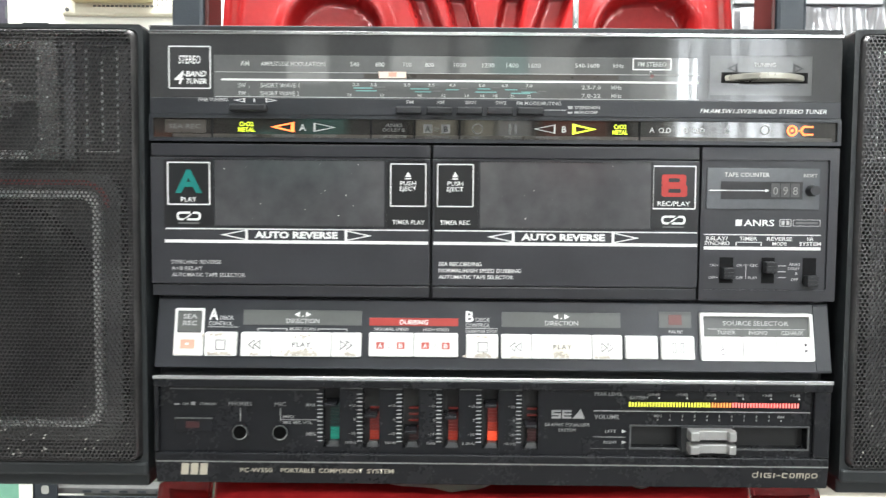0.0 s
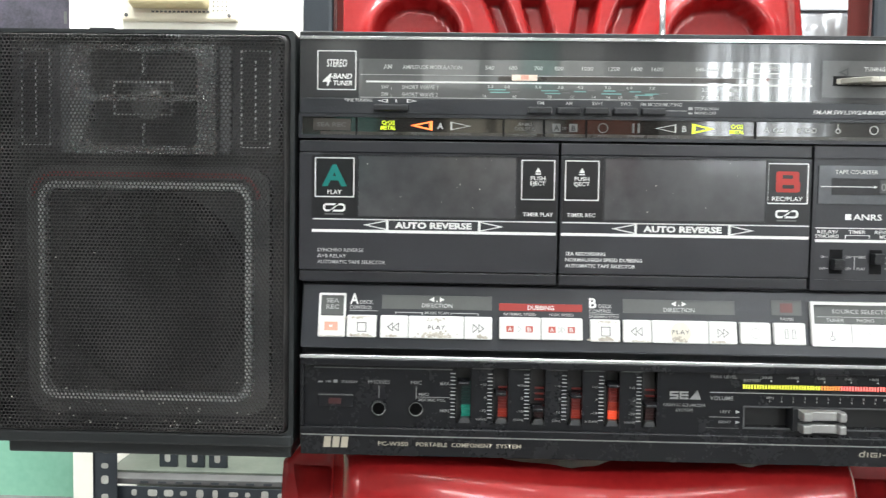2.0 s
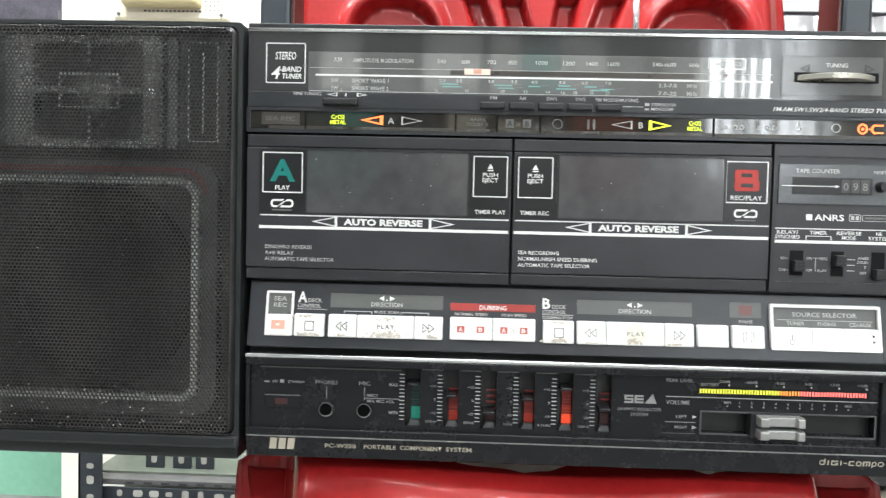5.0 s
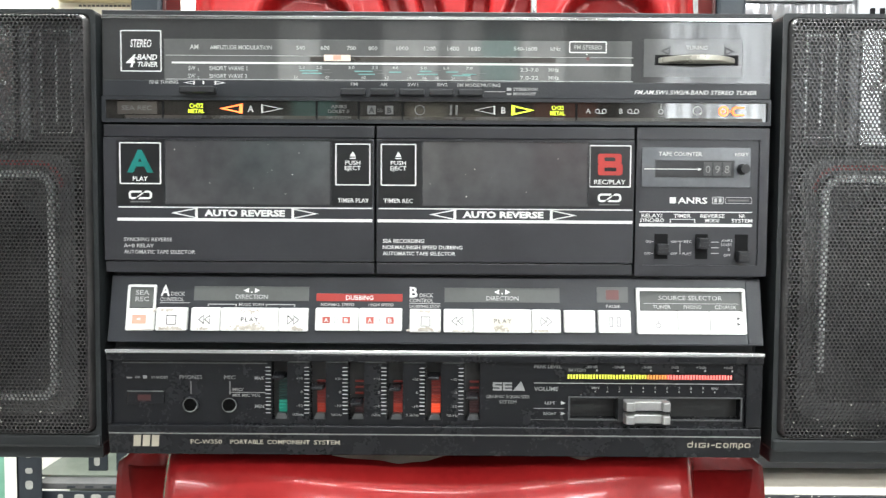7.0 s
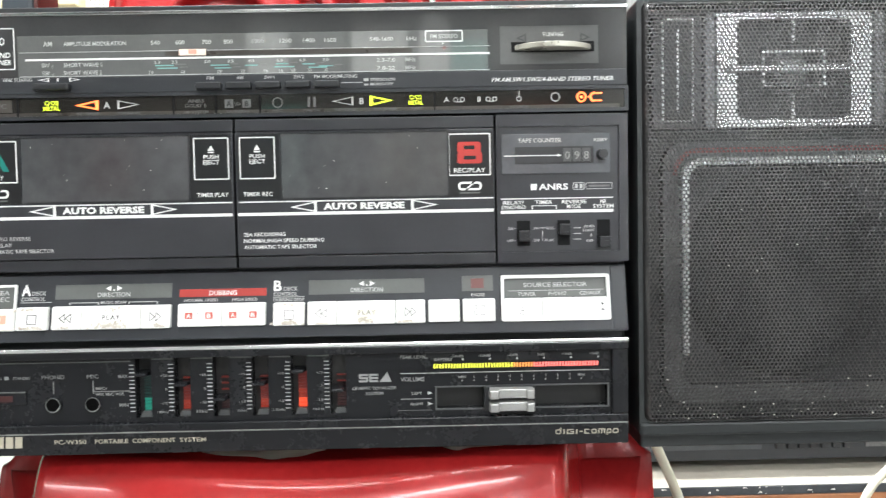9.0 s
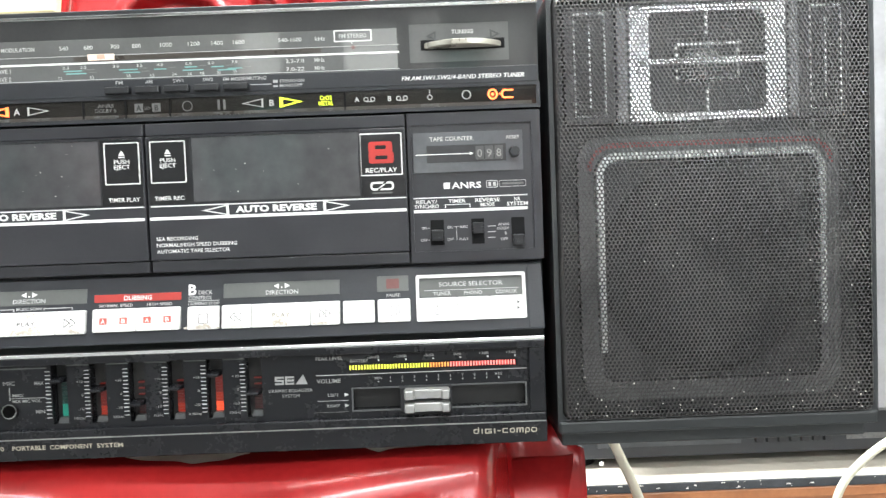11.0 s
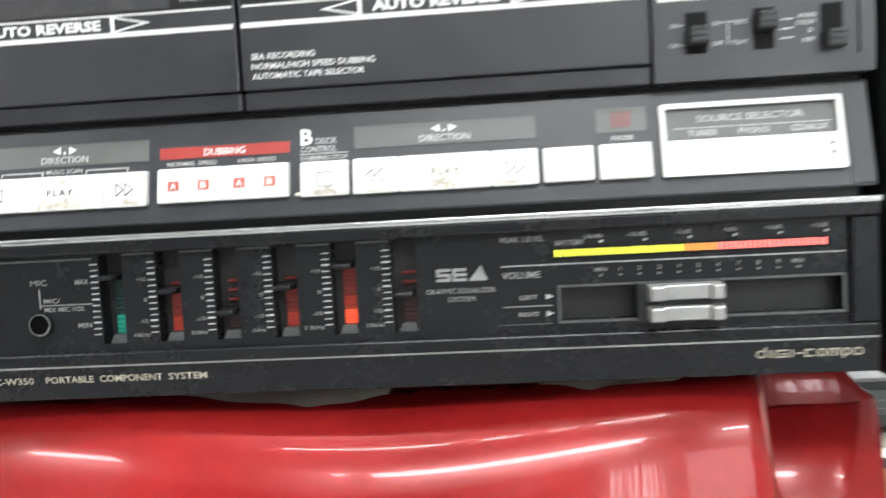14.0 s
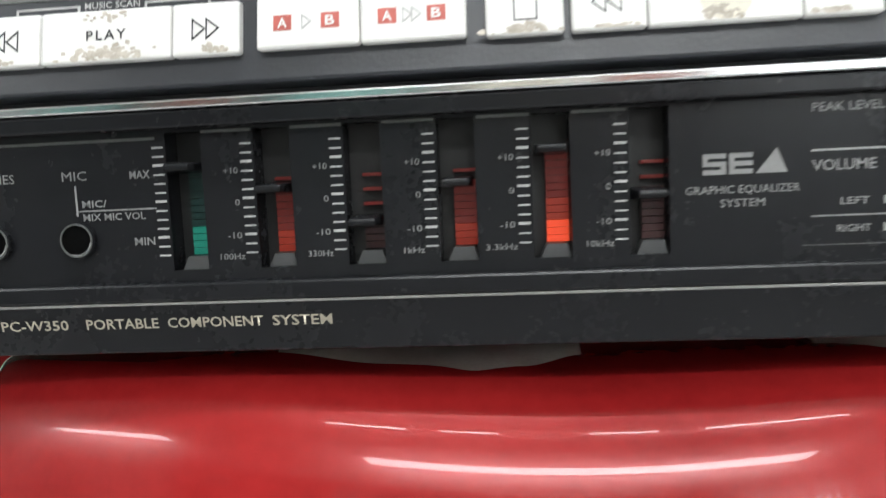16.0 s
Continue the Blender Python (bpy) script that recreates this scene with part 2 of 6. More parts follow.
def add_box(bm, x0, x1, z0, z1, y0, y1, bevel=0.0, taper=0.0, seg=2):
    """A box in mm; the front is y0. taper draws the front face in on all sides."""
    xs, zs = sorted((x0, x1)), sorted((z0, z1))
    t = taper
    co = [(xs[0] + t, y0, zs[0] + t), (xs[1] - t, y0, zs[0] + t), (xs[1] - t, y0, zs[1] - t), (xs[0] + t, y0, zs[1] - t),
          (xs[0], y1, zs[0]), (xs[1], y1, zs[0]), (xs[1], y1, zs[1]), (xs[0], y1, zs[1])]
    v = [bm.verts.new([c * MM for c in p]) for p in co]
    faces = [(0, 1, 2, 3), (5, 4, 7, 6), (4, 5, 1, 0), (3, 2, 6, 7), (4, 0, 3, 7), (1, 5, 6, 2)]
    fs = [bm.faces.new([v[i] for i in f]) for f in faces]
    if bevel:
        edges = {e for f in fs for e in f.edges}
        bmesh.ops.bevel(bm, geom=list(edges), offset=bevel * MM, segments=seg, affect="EDGES", profile=0.5)
    return bm


def box(x0, x1, z0, z1, y0, y1, bevel=0.0, taper=0.0, seg=2):
    return add_box(bmesh.new(), x0, x1, z0, z1, y0, y1, bevel, taper, seg)




def add_slab(bm, pts, y0, y1):
    """A polygon in x-z given some thickness."""
    n = len(pts)
    a = [bm.verts.new((x * MM, y0 * MM, z * MM)) for x, z in pts]
    b = [bm.verts.new((x * MM, y1 * MM, z * MM)) for x, z in pts]
    bm.faces.new(a)
    bm.faces.new(b[::-1])
    for i in range(n):
        j = (i + 1) % n
        bm.faces.new((a[j], a[i], b[i], b[j]))
    bmesh.ops.recalc_face_normals(bm, faces=bm.faces)
    return bm


def rounded(x0, x1, z0, z1, r, n=5):
    pts = []
    for cx, cz, a0 in ((x1 - r, z1 - r, 0), (x0 + r, z1 - r, 90), (x0 + r, z0 + r, 180), (x1 - r, z0 + r, 270)):
        for i in range(n + 1):
            a = radians(a0 + 90 * i / n)
            pts.append((cx + r * math.cos(a), cz + r * math.sin(a)))
    return pts


def add_ring(bm, outer, inner, y0, y1):
    """A frame between two outlines with the same number of points, with thickness."""
    n = len(outer)
    def row(pts, y):
        return [bm.verts.new((x * MM, y * MM, z * MM)) for x, z in pts]
    oa, ia, ob_, ib = row(outer, y0), row(inner, y0), row(outer, y1), row(inner, y1)
    for i in range(n):
        j = (i + 1) % n
        bm.faces.new((oa[i], oa[j], ia[j], ia[i]))
        bm.faces.new((ob_[j], ob_[i], ib[i], ib[j]))
        bm.faces.new((oa[j], oa[i], ob_[i], ob_[j]))
        bm.faces.new((ia[i], ia[j], ib[j], ib[i]))
    bmesh.ops.recalc_face_normals(bm, faces=bm.faces)
    return bm


def outline(x0, x1, z0, z1, w, y, depth=0.12, r=0.6):
    """A printed rectangular outline, a hair proud of its panel."""
    return add_ring(bmesh.new(), rounded(x0, x1, z0, z1, r, 3), rounded(x0 + w, x1 - w, z0 + w, z1 - w, max(0.1, r - w * 0.6), 3), y - depth, y)


def add_cyl(bm, x, z, y0, y1, r0, r1=None, n=24, cap=True):
    r1 = r0 if r1 is None else r1
    a = [bm.verts.new(((x + r0 * math.cos(2 * math.pi * i / n)) * MM, y0 * MM, (z + r0 * math.sin(2 * math.pi * i / n)) * MM)) for i in range(n)]
    b = [bm.verts.new(((x + r1 * math.cos(2 * math.pi * i / n)) * MM, y1 * MM, (z + r1 * math.sin(2 * math.pi * i / n)) * MM)) for i in range(n)]
    for i in range(n):
        j = (i + 1) % n
        bm.faces.new((a[i], a[j], b[j], b[i]))
    if cap:
        bm.faces.new(a)
        bm.faces.new(b[::-1])
    bmesh.ops.recalc_face_normals(bm, faces=bm.faces)
    return bm


def letters(text, x, z, height, y, mat, parent, align="LEFT", width=None, bold=0.012, shear=0.0, spacing=1.0, name="lettering"):
    """Printed words in the built-in font: capital height in mm, baseline at z, squeezed to a width if one is given."""
    cu = bpy.data.curves.new("text", "FONT")
    cu.body, cu.size, cu.align_x, cu.resolution_u = text, 1.0, align, 2
    cu.offset, cu.shear, cu.space_character = bold, shear, spacing
    tmp = bpy.data.objects.new("text", cu)
    me = bpy.data.meshes.new_from_object(tmp)
    bpy.data.objects.remove(tmp)
    bpy.data.curves.remove(cu)
    xs = [v.co.x for v in me.vertices] or [0, 1]
    s = height / 0.70
    sx = s if width is None else width / max(1e-6, max(xs) - min(xs))
    for v in me.vertices:
        px, pz = v.co.x, v.co.y
        if width is not None:
            px -= {"LEFT": min(xs), "RIGHT": max(xs), "CENTER": (min(xs) + max(xs)) / 2}[align]
        v.co = ((x + px * sx) * MM, (y - 0.12) * MM, (z + pz * s) * MM)
    me.materials.clear()
    me.materials.append(mat)
    return attach(new(name, me), parent)


def bars(name, rects, y, mat, parent):
    """Small printed marks, each a thin raised slab: (x0, x1, z0, z1)."""
    bm = bmesh.new()
    for x0, x1, z0, z1 in rects:
        add_box(bm, x0, x1, z0, z1, y - 0.12, y)
    return part(name, bm, mat, parent)


def triangle(x_tip, x_base, z, half, w, y, mat, parent, filled=False, name="arrow"):
    """A printed arrow head, outlined or filled."""
    bm = bmesh.new()
    o = [(x_tip, z), (x_base, z + half), (x_base, z - half)]
    if filled:
        add_slab(bm, o, y - 0.12, y)
    else:
        cx = (x_tip + 2 * x_base) / 3
        k = 1 - w
        add_ring(bm, o, [(cx + (px - cx) * k, z + (pz - z) * k) for px, pz in o], y - 0.12, y)
    return part(name, bm, mat, parent)


def empty(name, label, category, group="", at=(0, 0, 0)):
    ob = new(name)
    ob.location = at
    return tagged(ob, label, category, group)


# ---- the boombox ----
LEFT, RIGHT, MID = -168.0, 162.0, -3.0
boombox = empty("boombox", "black twin-cassette radio recorder, lit, standing on a red chair", "radio", at=(-0.003, 0.1, 0.478))


def centre_body():
    bm = bmesh.new()
    add_box(bm, LEFT, RIGHT, 478, 699, 8, 205, bevel=2.5)
    part("body", bm, BLACK, boombox, "black plastic main cabinet")
    # top edge moulding with its bright line
    part("top_edge", box(LEFT, RIGHT, 697, 699.5, 0.5, 20, bevel=0.5), BLACK, boombox)
    part("chrome_line", box(LEFT, RIGHT, 695.2, 696.9, -0.6, 6, bevel=0.3), CHROME, boombox, "bright chrome trim line")


def tuner():
    panel = part("tuner_panel", box(LEFT + 0.3, RIGHT - 0.3, 657.5, 695.1, 0, 10, bevel=0.3), GLOSS, boombox, "glossy black tuner fascia")
    dial = part("dial_window", box(-137, 93, 665.4, 685.5, -0.4, 4, bevel=0.2), DIAL, panel, "smoked clear dial window with printed scales")
    part("tuner_lower_lip", box(LEFT + 0.6, RIGHT - 0.6, 657.2, 665.2, -1.0, 8, bevel=0.4), CHARCOAL, panel)
    # band badge
    part("badge_outline", outline(-158.6, -138.4, 669.4, 689.6, 0.5, 0), INK, panel)
    letters("STEREO", -148.5, 681.3, 3.8, 0, INK, panel, "CENTER", 10.5, 0.01, 0.15)
    letters("4", -155.8, 671.6, 6.2, 0, INK, panel, "LEFT", 4.6, 0.01, 0.25)
    letters("-BAND", -151.5, 675.2, 2.6, 0, INK, panel, "LEFT", 11.0, 0.02, 0.2)
    letters("TUNER", -150.2, 671.8, 2.4, 0, INK, panel, "LEFT", 9.8, 0.02, 0.2)
    y = -0.4
    bars("scale_line", [(-134, 93, 673.4, 674.3)], y, INK, dial)
    bars("scale_line", [(-137, 93, 677.3, 677.55)], y, INK_GREY, dial)
    bars("scale_line", [(-137, 93, 665.6, 665.95)], y, INK_GREY, dial)
    part("pointer_track", box(-66, 55, 674.8, 677.1, -0.5, 0), STRIP_EDGE, dial)
    part("pointer", box(-59.0, -46.0, 675.0, 678.0, -0.75, -0.4, bevel=0.1), POINTER, dial, "glowing pale dial pointer")
    part("pointer_lamp", box(-54.5, -50.5, 675.6, 677.8, -0.80, -0.7, bevel=0.1), SALMON, dial)
    letters("AM", -125, 680.4, 2.3, y, INK_GREY, dial, "LEFT", 4.2)
    letters("AMPLITUDE MODULATION", -115.2, 680.4, 2.0, y, INK_GREY, dial, "LEFT", 30.5)
    letters("SW", -126, 670.2, 2.0, y, INK_GREY, dial, "LEFT", 3.6)
    letters("1", -121.3, 669.8, 1.2, y, INK_GREY, dial)
    letters("SHORT WAVE 1", -115.5, 670.2, 2.0, y, INK_GREY, dial, "LEFT", 18.6)
    letters("SW", -126, 666.4, 2.0, y, INK_GREY, dial, "LEFT", 3.6)
    letters("2", -121.3, 666.0, 1.2, y, INK_GREY, dial)
    letters("SHORT WAVE 2", -115.5, 666.4, 2.0, y, INK_GREY, dial, "LEFT", 18.6)
    for x, word in ((-70.5, "540"), (-58.5, "600"), (-45.5, "700"), (-35, "800"), (-20.5, "1000"), (-7, "1200"), (4.5, "1400"), (15, "1600")):
        letters(word, x, 680.4, 2.0, y, INK_GREY, dial, "CENTER", 1.45 * len(word))
    letters("540-1600", 40, 680.6, 1.9, y, INK_GREY, dial, "CENTER", 11.5)
    letters("kHz", 52.3, 680.6, 1.9, y, INK_GREY, dial, "LEFT", 5.0)
    letters("2.3-7.0", 42, 670.4, 1.8, y, INK_GREY, dial, "CENTER", 9.0)
    letters("MHz", 51.5, 670.4, 1.9, y, INK_GREY, dial, "LEFT", 5.0)
    letters("7.0-22", 42, 666.5, 1.8, y, INK_GREY, dial, "CENTER", 9.0)
    letters("MHz", 51.5, 666.5, 1.9, y, INK_GREY, dial, "LEFT", 5.0)
    for x, word in ((-70, "2.3"), (-61.5, "2.5"), (-45.5, "3.0"), (-34, "3.5"), (-24, "4.0"), (-10, "5.0"), (1, "6.0"), (12.5, "7.0")):
        letters(word, x, 671.2, 1.4, y, INK_GREY, dial, "CENTER", 3.0)
    for x, word in ((-73, "7.0"), (-57.5, "8.0"), (-39.5, "10"), (-28, "12"), (-17, "14"), (-9.5, "16"), (-3.5, "18"), (4.5, "20"), (12.5, "22")):
        letters(word, x, 666.3, 1.4, y, INK_GREY, dial, "CENTER", 0.95 * len(word.replace(".", "")))
    for x0, x1, z in ((-71, -62, 670.0), (-70, -60, 668.7), (-44, -35, 669.8), (-42, -34, 668.4), (-27, -21, 669.5), (-12, -6, 670.0), (-13, -3, 668.5), (1, 7, 669.7), (9, 16, 668.6), (4, 13, 668.0)):
        bars("band_mark", [(x0, x1, z, z + 0.55)], y, INK_CYAN, dial)
    part("stereo_lamp_outline", outline(61.4, 79.9, 679.6, 685.3, 0.55, y), INK, dial)
    letters("FM STEREO", 70.7, 681.4, 2.0, y, INK_GREY, dial, "CENTER", 13.5)
    triangle(70.7, 69.8, 678.9, 0.5, 0, y, INK, dial, True)
    part("stereo_lamp", add_cyl(bmesh.new(), 70.7, 676.8, -0.6, 0, 0.9, n=12), DARK_RED, dial)
    # short wavelength legends after the band marks
    for x0, x1, z in ((-61, -56, 670.6), (-34, -30.5, 670.4), (-20, -16.5, 670.2), (-5, -1.5, 670.6), (8, 11.5, 670.3), (17, 20.5, 669.2), (14, 17.5, 668.4), (-33, -29.5, 668.9), (-59, -55, 669.2)):
        bars("band_legend", [(x0, x1, z, z + 0.4)], y, INK_DIM, dial)
    for ob in dial.children:
        for v in ob.data.vertices:
            v.co.x += 0.0008
    # tuning wheel in its recessed bay
    bay = part("wheel_bay", add_ring(bmesh.new(), rounded(98.2, 148.3, 667.4, 687.6, 0.6), rounded(99, 147.5, 668.2, 686.8, 0.5), -0.35, 0.2), GLOSS, panel)
    part("bay_plate", box(99, 147.5, 668.2, 686.8, -0.1, 1), BAY, bay, "shiny grey plate round the tuning wheel")
    # Flat slab coloured for the shade inside the wheel slot.
    part("wheel_slot", box(104.5, 145.5, 674.0, 679.0, -0.2, 0.3), RECESS, bay)
    bm = bmesh.new()
    n = 64
    rim = []
    for zz, rr in ((674.7, 25.0), (675.1, 25.8), (677.3, 25.8), (677.7, 25.0)):
        rim.append([bm.verts.new(((125 + (rr + 0.15 * (i % 2)) * math.cos(2 * math.pi * i / n)) * MM, (17.5 + rr * math.sin(2 * math.pi * i / n)) * MM, zz * MM)) for i in range(n)])
    for a, b in zip(rim, rim[1:]):
        for i in range(n):
            bm.faces.new((a[i], a[(i + 1) % n], b[(i + 1) % n], b[i]))
    bm.faces.new(rim[0])
    bm.faces.new(rim[-1])
    bmesh.ops.recalc_face_normals(bm, faces=bm.faces)
    part("tuning_wheel", bm, WHEEL, bay, "pale grey ribbed tuning thumbwheel")
    letters("TUNING", 125, 681.6, 2.0, -0.1, INK_GREY, panel, "CENTER", 10.5)
    for x0, x1 in ((107.0, 112.0), (143.5, 138.5)):
        triangle(x0, x1, 680.9, 2.4, 0.55, -0.1, INK_DARK, panel)
    letters("FM.AM.SW1.SW2/4-BAND STEREO TUNER", 154.5, 659.6, 2.0, -1.0, INK, panel, "RIGHT", 60, 0.012, 0.25)
    # fine tuning and band keys
    letters("FINE TUNING", -144.0, 663.4, 1.6, -1.0, INK_GREY, panel, "LEFT", 14.0)
    triangle(-127.2, -121.8, 664.0, 1.0, 0.4, -1.0, INK, panel)
    bars("mark", [(-117.9, -117.2, 663.2, 664.8)], -1.0, INK, panel)
    triangle(-106.5, -112.0, 664.0, 1.0, 0.4, -1.0, INK, panel)
    part("fine_tuning_slide", box(-128.8, -111, 658.6, 661.9, -4.5, 2, bevel=0.8), BLACK, panel, "black ribbed fine tuning slide")
    for x0, word in ((-49.8, "FM"), (-35.3, "AM"), (-21, "SW1"), (-6.5, "SW2"), (7.8, "")):
        part("band_key", box(x0, x0 + 12.2, 658.0, 661.3, -4.0, 2, bevel=0.6), BLACK, panel)
        if word:
            letters(word, x0 + 6.5, 662.9, 1.6, -1.0, INK_GREY, panel, "CENTER", 1.7 * len(word))
    letters("FM MODE/MUTING", 7.5, 662.7, 1.7, -1.0, INK_GREY, panel, "LEFT", 21)
    bars("key_line", [(20.8, 31, 660.3, 660.6)], -1.0, INK_GREY, panel)
    letters("STEREO/ON", 35, 661.0, 1.4, -1.0, INK_GREY, panel, "LEFT", 12)
    letters("MONO/OFF", 35, 658.8, 1.4, -1.0, INK_GREY, panel, "LEFT", 11)
    bars("key_mark", [(31.8, 34, 661.0, 662.4), (31.8, 34, 658.9, 659.7)], -1.0, INK_GREY, panel)


def indicator_strip():
    bar = part("indicator_strip", box(LEFT + 1.5, RIGHT - 1.5, 646.2, 655.8, 0.2, 10, bevel=0.3), STRIP, boombox, "smoked plastic strip of lit function indicators")
    part("strip_frame", add_ring(bmesh.new(), rounded(LEFT, RIGHT, 644.6, 657.2, 0.4, 2), rounded(LEFT + 1.8, RIGHT - 1.8, 646.4, 655.6, 0.3, 2), -0.8, 6), CHARCOAL, bar)
    part("strip_lower_edge", box(-157, 158, 646.6, 648.2, 0.0, 1), STRIP_EDGE, bar)
    y = 0.0
    for x in (-138, -62, -41.2, -19.6, 66.3):
        part("divider", box(x - 0.45, x + 0.45, 646.6, 655.4, -0.3, 1), RECESS, bar)
    part("legend_tile", box(-160.5, -141.0, 648.6, 654.8, -0.05, 1), STRIP_EDGE, bar)
    letters("SEA REC", -151, 650.6, 2.2, y, INK_DIM, bar, "CENTER", 15)
    letters("CrO2", -121.5, 651.9, 2.1, y, LIME, bar, "CENTER", 6.8, 0.02)
    letters("METAL", -121.5, 649.3, 2.0, y, LIME, bar, "CENTER", 8.0, 0.02)
    letters("TAPE", -121.5, 646.9, 1.2, y, INK_DIM, bar, "CENTER", 6)
    triangle(-110.2, -98.6, 651.6, 2.5, 0.42, y, AMBER, bar, name="play_arrow")
    letters("A", -94.6, 650.0, 3.0, y, INK_GREY, bar, "CENTER", None, 0.02)
    triangle(-78.6, -89.4, 651.6, 2.2, 0.25, y, INK_GREY, bar)
    letters("REVERSE", -104, 646.9, 1.2, y, INK_DIM, bar, "CENTER", 11)
    letters("FORWARD", -84, 646.9, 1.2, y, INK_DIM, bar, "CENTER", 11)
    letters("ANRS", -51, 652.0, 1.7, y, INK_DIM, bar, "CENTER", 8)
    letters("DOLBY B", -51, 649.7, 1.7, y, INK_DIM, bar, "CENTER", 10.5)
    letters("NR SYSTEM", -51, 646.9, 1.2, y, INK_DIM, bar, "CENTER", 12)
    for x, word in ((-34.8, "A"), (-26.2, "B")):
        part("dub_mark", box(x - 2.1, x + 2.1, 649.2, 653.4, y - 0.12, y), INK_DIM, bar)
        letters(word, x, 649.9, 2.6, y - 0.12, LABEL_BLACK, bar, "CENTER", None, 0.03)
    for x in (-31.3, -29.9):
        triangle(x + 1, x - 0.6, 651.1, 1.0, 0.3, y, INK_DIM, bar)
    letters("DUBBING", -30.4, 646.9, 1.2, y, INK_DIM, bar, "CENTER", 11)
    part("rec_mark", add_ring(bmesh.new(), rounded(-13.6, -8.4, 648.8, 654, 2.58, 6), rounded(-13.1, -8.9, 649.3, 653.5, 2.08, 6), y - 0.12, y), INK_DIM, bar)
    bars("pause_mark", [(3.8, 5.0, 649, 654), (6.6, 7.8, 649, 654)], y, INK_DIM, bar)
    letters("REC", -11, 646.9, 1.2, y, INK_DIM, bar, "CENTER", 5)
    letters("PAUSE", 5.8, 646.9, 1.2, y, INK_DIM, bar, "CENTER", 8)
    triangle(15.6, 26.2, 651.6, 2.2, 0.22, y, INK_GREY, bar)
    letters("B", 30.2, 650.0, 3.0, y, INK_GREY, bar, "CENTER", None, 0.02)
    triangle(45.8, 34.3, 651.6, 2.6, 0.42, y, LIME, bar, name="play_arrow")
    letters("CrO2", 57.0, 651.9, 2.1, y, LIME, bar, "CENTER", 6.0, 0.02)
    letters("METAL", 57.0, 649.3, 2.0, y, LIME, bar, "CENTER", 7.2, 0.02)
    letters("REVERSE", 22.5, 646.9, 1.2, y, INK_DIM, bar, "CENTER", 11)
    letters("FORWARD", 42, 646.9, 1.2, y, INK_DIM, bar, "CENTER", 11)
    letters("TAPE", 57.5, 646.9, 1.2, y, INK_DIM, bar, "CENTER", 6)
    for x, word in ((72.2, "A"), (88.2, "B")):
        letters(word, x, 650.3, 2.4, y, INK_GREY, bar, "CENTER")
        for dx in (4.5, 7.8):
            part("tape_mark", add_ring(bmesh.new(), rounded(x + dx - 1.2, x + dx + 1.2, 650.2, 652.6, 1.18, 4), rounded(x + dx - 0.8, x + dx + 0.8, 650.6, 652.2, 0.78, 4), y - 0.12, y), INK_GREY, bar)
        bars("tape_line", [(x + 4.5, x + 7.8, 650.1, 650.5)], y, INK_GREY, bar)
    part("tuner_mark", add_ring(bmesh.new(), rounded(106.7, 109.3, 650, 652.6, 1.28, 4), rounded(107.1, 108.9, 650.4, 652.2, 0.88, 4), y - 0.12, y), INK_GREY, bar)
    bars("tuner_mast", [(107.8, 108.2, 652.6, 655.0)], y, INK_GREY, bar)
    letters("SOURCE", 108, 646.9, 1.2, y, INK_DIM, bar, "CENTER", 9)
    part("phono_mark", add_ring(bmesh.new(), rounded(123.7, 128.3, 649.6, 654.2, 2.28, 6), rounded(124.2, 127.8, 650.1, 653.7, 1.78, 6), y - 0.12, y), INK_GREY, bar)
    part("disc_mark", add_ring(bmesh.new(), rounded(136.4, 141.4, 649.0, 654.4, 2.68, 6), rounded(137.3, 140.5, 649.9, 653.5, 1.78, 6), y - 0.12, y), AMBER, bar, "glowing orange source symbol")
    part("disc_dot", add_cyl(bmesh.new(), 138.9, 651.7, y - 0.12, y, 0.8, n=12), AMBER, bar)
    bm = bmesh.new()
    arc = [radians(90 + 180 * k / 8) for k in range(9)]
    add_slab(bm, [(145.4 + 2.5 * math.cos(a), 651.7 + 2.5 * math.sin(a)) for a in arc] + [(145.4 + 1.5 * math.cos(a), 651.7 + 1.5 * math.sin(a)) for a in arc[::-1]], y - 0.12, y)
    part("plug_mark", bm, AMBER, bar)
    bars("plug_pins", [(145.4, 149.0, 653.1, 653.9), (145.4, 149.0, 649.5, 650.3)], y, AMBER, bar)
    bars("plug_lead", [(141.9, 143.2, 651.4, 652.0)], y, AMBER, bar)


def reverse_legend(door, x0, x1, xa, wide, y):
    """The two white lines with arrows and words between."""
    bars("legend_line", [(x0, x1, 602.4, 603.0)], y, INK, door)
    bars("legend_line", [(x0 - 0.6, x1, 595.9, 597.4)], y, INK, door)
    triangle(xa - wide / 2 - 15.5, xa - wide / 2 - 2.2, 599.9, 2.75, 0.3, y, INK, door)
    triangle(xa + wide / 2 + 15.5, xa + wide / 2 + 2.2, 599.9, 2.75, 0.3, y, INK, door)
    letters("AUTO REVERSE", xa, 598.5, 3.0, y, INK, door, "CENTER", wide - 2.0, 0.045)


